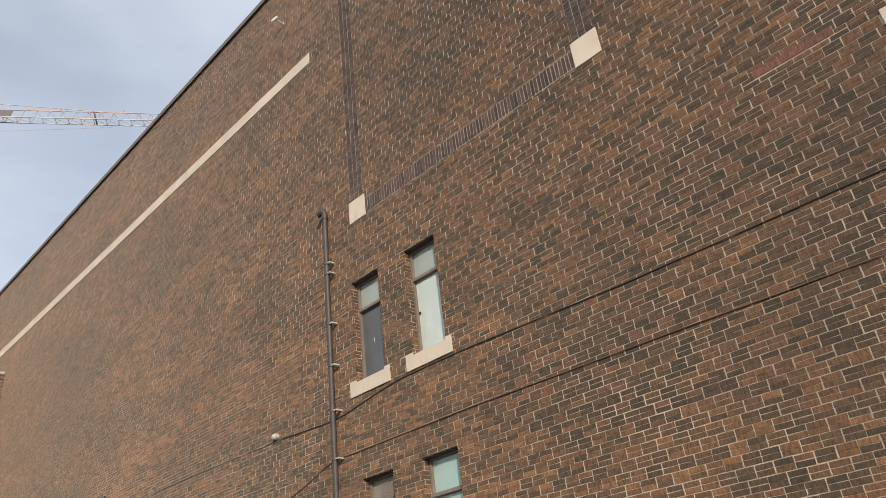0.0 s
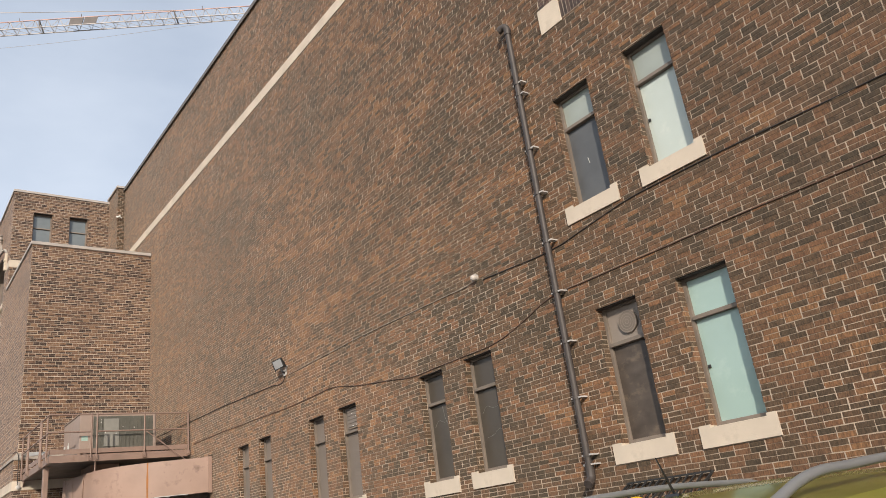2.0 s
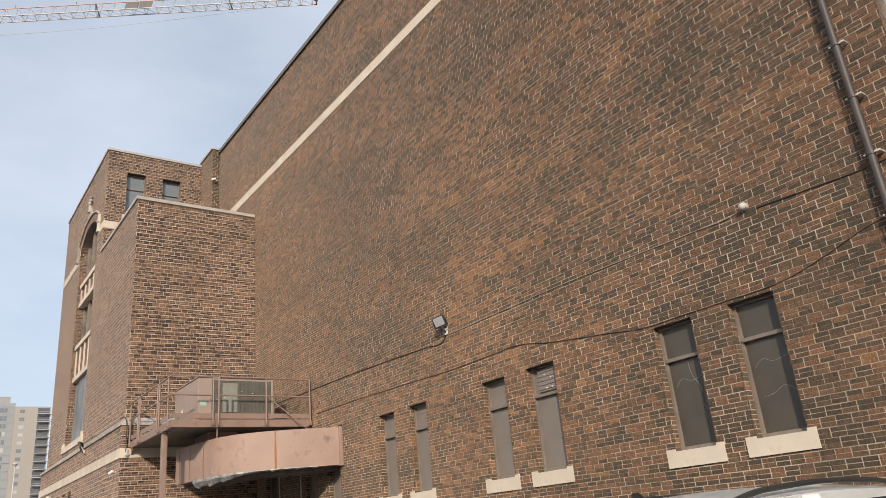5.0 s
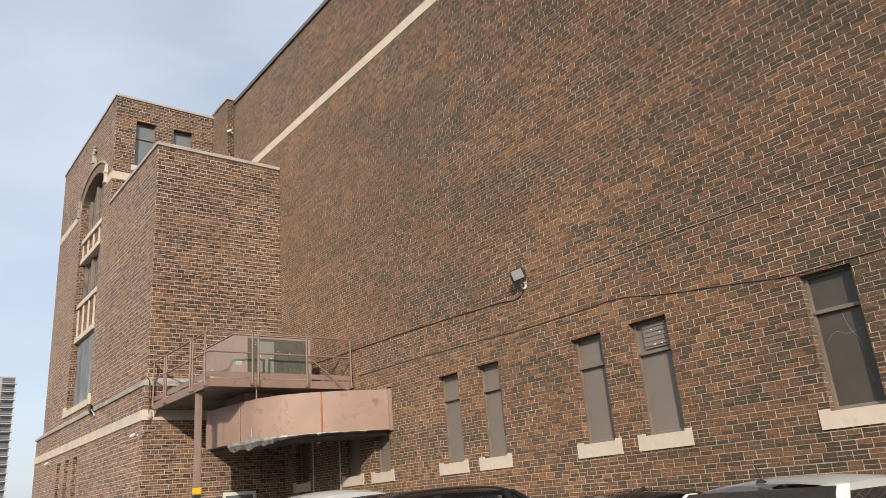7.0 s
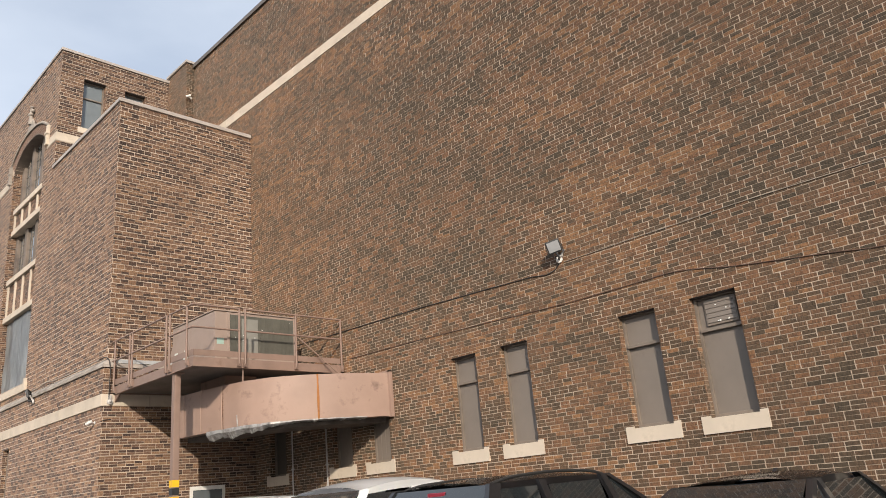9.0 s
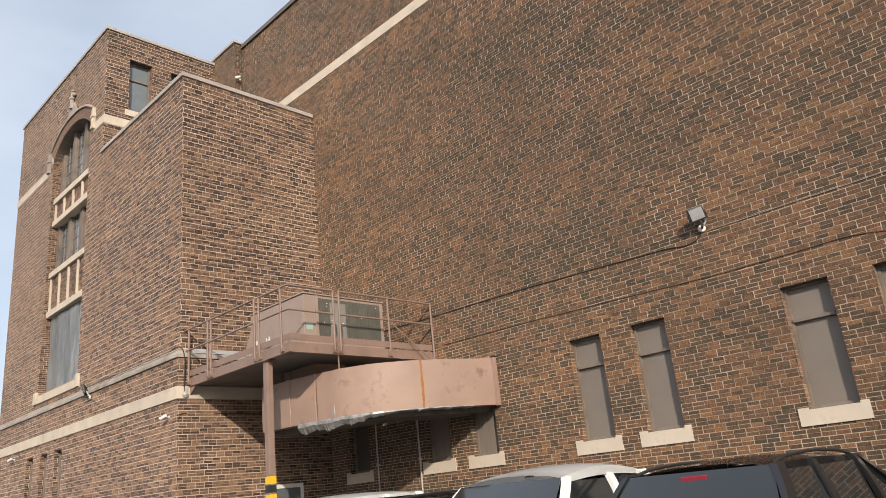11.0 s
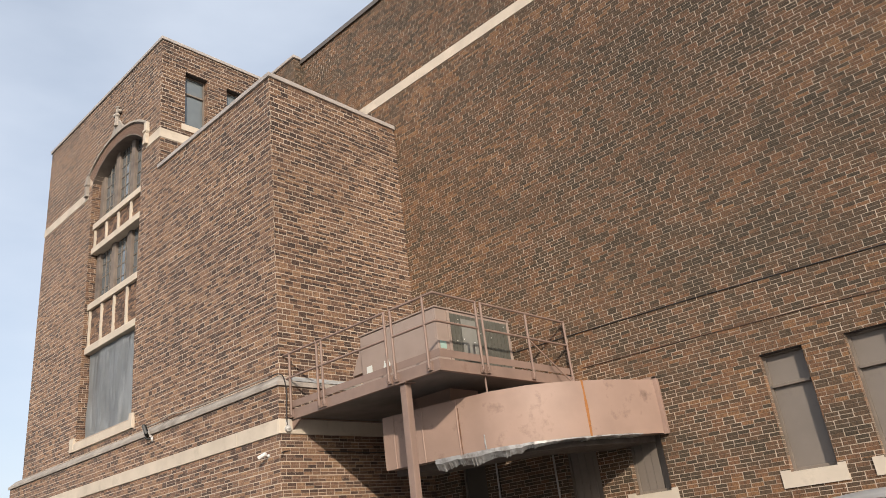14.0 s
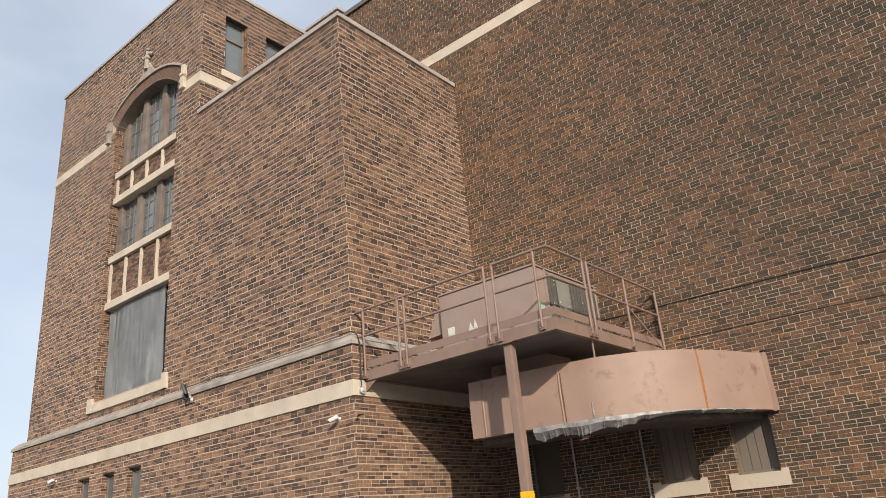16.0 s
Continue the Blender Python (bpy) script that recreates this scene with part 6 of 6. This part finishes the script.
    if whip:
        bm = bmesh.new()
        bar(bm, (0, yy(whip), zr + 0.04), (0, yy(whip) - 0.08, zr + 0.20), 0.006, 6, 0.003)
        prism(bm, [(yy(whip) - 0.05, zr + 0.03), (yy(whip) - 0.03, zr + 0.07), (yy(whip) + 0.07, zr + 0.03)], -0.03, 0.03, "x")
        part("antenna", bm, P_BLACK, car)
    return car


vehicle("compact_suv", "compact", P_LIME, "olive-lime compact car with grey roof rails", -4.27, 3.45, True, P_TRIM, 1.41, None, 0.16)
vehicle("white_suv", "suv", P_WHITE, "white car with dark-ended roof rails", -9.1, 3.6, True, M_BLACK, 1.45, 0.14)
vehicle("white_sedan", "sedan", P_WHITE, "white sedan parked nose to the wall", -11.74, 4.35, True, None, 1.36, None, 0.28)
vehicle("black_sedan", "sedan", P_BLACK, "black sedan backed up to the wall", -13.92, 3.8, False, None, 1.33, 0.34)
vehicle("black_suv", "suv", P_BLACK, "black car with black roof rack and red brake lamp", -16.31, 4.06, True, M_BLACK, 1.53, None, None, True)
vehicle("pickup_truck", "pickup", P_WHITE, "white crew-cab pickup backed up to the wall", -18.6, 3.4, False, None, 1.66, 0.60)
vehicle("black_suv", "suv", P_BLACK, "black car with roof rack beside the pickup", -20.5, 3.5, True, M_BLACK, 1.50)
vehicle("white_van", "suv", P_WHITE, "white car parked beneath the duct", -23.6, 3.3, False, None, 1.62)

# ---- tower crane ----
M_CRANE = material("crane_white_paint", (0.46, 0.42, 0.40), 0.5, 0, 0.06, 0.5, 0)
M_CRANE_RED = material("crane_red_paint", (0.46, 0.27, 0.23), 0.5, 0, 0.06, 0.5, 0)
TIP = Vector((-94.2, 43.4, 82.3))
WAY = Vector((-27.8, -41.6, 0)).normalized()
SIDE = Vector((-WAY.y, WAY.x, 0))
JIB = 118.0
crane = thing("tower_crane", "white and red lattice tower crane over the roofs", "crane", at=(TIP.x + WAY.x * 112, TIP.y + WAY.y * 112, GROUND))
C0 = Vector((TIP.x + WAY.x * 112, TIP.y + WAY.y * 112, GROUND))


def crane_part(name, bm, mat, label=""):
    for v in bm.verts:
        v.co -= C0
    return part(name, bm, mat, crane, label)


def jib_at(s, side, up):
    return TIP + WAY * s + SIDE * side + Vector((0, 0, up))


JW, JH = 0.75, 2.0
for side in (-JW, JW):
    bm = bmesh.new()
    bar(bm, jib_at(0, side, 0), jib_at(JIB, side, 0), 0.085, 4)
    crane_part("lower_chord", bm, M_CRANE)
bm = bmesh.new()
bar(bm, jib_at(0, 0, JH), jib_at(JIB, 0, JH), 0.085, 4)
crane_part("upper_chord", bm, M_CRANE_RED, "faded red top chord")
for name, sel in (("brace_set", -1), ("brace_set", 1), ("cross_set", 0)):
    bm = bmesh.new()
    k, step = 0, 1.9
    while (k + 1) * step < JIB:
        a, b = k * step, (k + 1) * step
        if sel:
            bar(bm, jib_at(a, sel * JW, 0), jib_at((a + b) / 2, 0, JH), 0.042, 4)
            bar(bm, jib_at((a + b) / 2, 0, JH), jib_at(b, sel * JW, 0), 0.042, 4)
        else:
            bar(bm, jib_at(a, -JW, 0), jib_at(a, JW, 0), 0.042, 4)
            bar(bm, jib_at(a, -JW, 0), jib_at(b, JW, 0), 0.035, 4)
        k += 1
    crane_part(name, bm, M_CRANE)
bm = bmesh.new()
for s in (13.0, 34.0, 50.0, 70.0):
    bar(bm, jib_at(s, -JW, 0), jib_at(s + 0.5, 0, JH), 0.12, 4)
    bar(bm, jib_at(s, JW, 0), jib_at(s + 0.5, 0, JH), 0.12, 4)
crane_part("section_joint", bm, M_COPING_DARK, "dark section joints")
bm = bmesh.new()
bar(bm, jib_at(-0.6, -JW, -0.1), jib_at(-0.6, JW, -0.1), 0.12, 4)
for side in (-JW, JW):
    bar(bm, jib_at(-0.6, side, -0.1), jib_at(-0.6, side, JH + 0.3), 0.10, 4)
    bar(bm, jib_at(-0.6, side, 0), jib_at(0.2, side, 0), 0.10, 4)
bar(bm, jib_at(-0.6, -JW, JH + 0.3), jib_at(-0.6, JW, JH + 0.3), 0.10, 4)
bar(bm, jib_at(-0.6, 0, 0.2), jib_at(-0.6, 0, 1.1), 0.40, 4)
crane_part("jib_tip", bm, M_CRANE_RED, "red jib tip frame")
bm = bmesh.new()
for s in (25.4, 27.6):
    prism_pts = [jib_at(s, JW - 0.05, 0.1), jib_at(s + 2.0, JW - 0.05, 0.1), jib_at(s + 2.0, 0.05, JH - 0.1), jib_at(s, 0.05, JH - 0.1)]
    f = [bm.verts.new(p) for p in prism_pts]
    g = [bm.verts.new(p + SIDE * 0.06) for p in prism_pts]
    bm.faces.new(f)
    bm.faces.new(g[::-1])
    for e in range(4):
        bm.faces.new((f[e], g[e], g[(e + 1) % 4], f[(e + 1) % 4]))
crane_part("mesh_panel", bm, M_COPING_DARK, "grey mesh panels")
bm = bmesh.new()
pts = [jib_at(11, 0, JH), jib_at(60, 0, JH + 3.2), jib_at(112, 0, 14)]
for a, b in zip(pts, pts[1:]):
    bar(bm, a, b, 0.06, 6)
crane_part("pendant_line", bm, M_CRANE)
bm = bmesh.new()
n = 16
for k in range(n):
    s0, s1 = 4 + k * 5.5, 4 + (k + 1) * 5.5
    bar(bm, jib_at(s0, 0, -0.4 - 2.6 * math.sin(math.pi * k / n)), jib_at(s1, 0, -0.4 - 2.6 * math.sin(math.pi * (k + 1) / n)), 0.025, 5)
crane_part("hoist_rope", bm, M_COPING)
bm = bmesh.new()
for k in range(6):
    bar(bm, jib_at(9 + k * 9.5, 0, JH), jib_at(9 + k * 9.5, 0, JH + 0.6), 0.06, 4)
crane_part("rope_post", bm, M_COPING_DARK)
bm = bmesh.new()
for sx in (-1, 1):
    for sy in (-1, 1):
        bar(bm, C0 + Vector((sx, sy, 0)), C0 + Vector((sx, sy, 97)), 0.14, 4)
for k in range(32):
    for (ax, ay), (bx, by) in (((-1, -1), (1, -1)), ((1, -1), (1, 1)), ((1, 1), (-1, 1)), ((-1, 1), (-1, -1))):
        bar(bm, C0 + Vector((ax, ay, k * 3)), C0 + Vector((bx, by, k * 3 + 3)), 0.07, 4)
crane_part("mast", bm, M_CRANE)

# ---- far apartment tower ----
M_CONC = material("pale_concrete", (0.30, 0.31, 0.31), 0.9, 0, 0.06, 0.05, 0)
M_TAN = material("tan_precast", (0.36, 0.33, 0.295), 0.9, 0, 0.06, 0.05, 0)
M_FAR = glass_material("far_window_glass", (0.17, 0.185, 0.20))
M_FAR_DARK = material("far_recess_shade", (0.10, 0.105, 0.115), 0.8, 0, 0.1, 0.2, 0)
M_FARW = material("far_blind", (0.42, 0.43, 0.44), 0.7, 0, 0.05, 0.5, 0)
high = thing("apartment_building", "distant pale concrete apartment tower with window rows", "building", at=(-324, 25.7, GROUND))
HX = -256.0
FAR_FROM = Vector((-4.3, -1.0, 1.45))          # the tower is laid out at 1 : 1.27 and set back from here


def high_box(name, mat, bounds, label="", parent=None):
    bm = bmesh.new()
    box(bm, *bounds)
    for v in bm.verts:
        v.co = FAR_FROM + (v.co - FAR_FROM) * 1.27
        v.co.z = max(v.co.z, GROUND)
        v.co -= Vector((-324, 25.7, GROUND))
    return part(name, bm, mat, parent or high, label)


high_box("wall", M_CONC, (HX - 18, HX, -18, 24.9, GROUND, 46.2))
high_box("wing", M_CONC, (HX + 0.01, HX + 1.6, -18, 10.4, GROUND, 46.0))
high_box("wall", M_TAN, (HX - 18, HX + 0.3, 24.91, 34.3, GROUND, 45.2), "tan end bay")
high_box("roof", M_CONC, (HX - 14, HX - 2, 10.7, 23.7, 46.2, 48.4))
high_box("plant_room", M_COPING_DARK, (HX - 10, HX - 5, 14.9, 17.4, 48.4, 49.3), "dark rooftop plant")
rw = random.Random(4)
for fl in range(19):
    z0 = 45.2 - fl * 2.28
    high_box("slab_edge", M_CONC, (HX - 0.1, HX + 0.12, 10.41, 24.89, z0 - 0.16, z0 + 0.10))
    for col in range(11):
        yv = -16.6 + col * 3.75
        xf = HX + (1.6 if yv < 9.5 else 0.0)
        for dy, wv in ((0.0, 1.15), (1.3, 0.75)):
            high_box("window", rw.choice((M_FAR, M_FAR, M_FARW)), (xf - 0.05, xf + 0.06, yv + dy, yv + dy + wv, z0 - 1.75, z0 - 0.55))
    high_box("window", rw.choice((M_FAR, M_FARW)), (HX + 0.25, HX + 0.36, 26.2, 27.5, z0 - 1.9, z0 - 0.95))
    # flat panel on the wall; its dark colour stands for a recess in shade
    high_box("recess_shade_panel", M_FAR_DARK, (HX + 0.25, HX + 0.36, 30.9, 34.0, z0 - 2.0, z0 - 0.42), "dark panel coloured as the shade of a balcony recess")
    high_box("balcony", M_FARW, (HX + 0.37, HX + 1.5, 30.8, 34.6, z0 - 2.36, z0 - 2.16), "white balcony slab")
    high_box("balcony_rail", M_CONC, (HX + 1.42, HX + 1.5, 30.8, 34.6, z0 - 1.72, z0 - 1.62))

# ---- street lamp in the distance ----
lamp = thing("street_lamp", "slim grey street lamp far down the street", "street lamp", at=(-80, 6.6, GROUND))
bm = bmesh.new()
bar(bm, (0, 0, 0), (0, 0, 9.4), 0.09, 10, 0.05)
part("pole", bm, M_GALV, lamp, "", True)
bm = bmesh.new()
bar(bm, (0, 0, 9.4), (0, 0, 9.62), 0.06, 10, 0.22)
bar(bm, (0, 0, 9.62), (0, 0, 9.75), 0.24, 12, 0.12)
part("head", bm, M_GALV, lamp)

# ---- plain unseen building added across the lot, behind the walk, for car glass to mirror ----
bm = bmesh.new()
box(bm, -60.0, 30.0, -46.0, -34.0, GROUND, 9.0)
solo("added_wall_south", bm, M_MORTAR, "plain unseen building added across the lot for car windows to mirror", "wall", "structure")

# ---- plain backs that close the building ----
bm = bmesh.new()
box(bm, -33.0, 8.0, WALL_Y + 0.42, 30.0, 15.3, 15.4)
solo("roof_main", bm, M_ROOF, "flat gravel roof of the long building", "roof", "structure")
bm = bmesh.new()
box(bm, -41.0, 8.0, 30.0, 30.3, GROUND, 15.9)
solo("wall_north", bm, M_BRICK, "plain rear wall of the building", "wall", "structure")
bm = bmesh.new()
box(bm, 8.0, 8.3, WALL_Y, 30.0, GROUND, 16.0)
solo("wall_east", bm, M_BRICK, "plain end wall of the building", "wall", "structure")
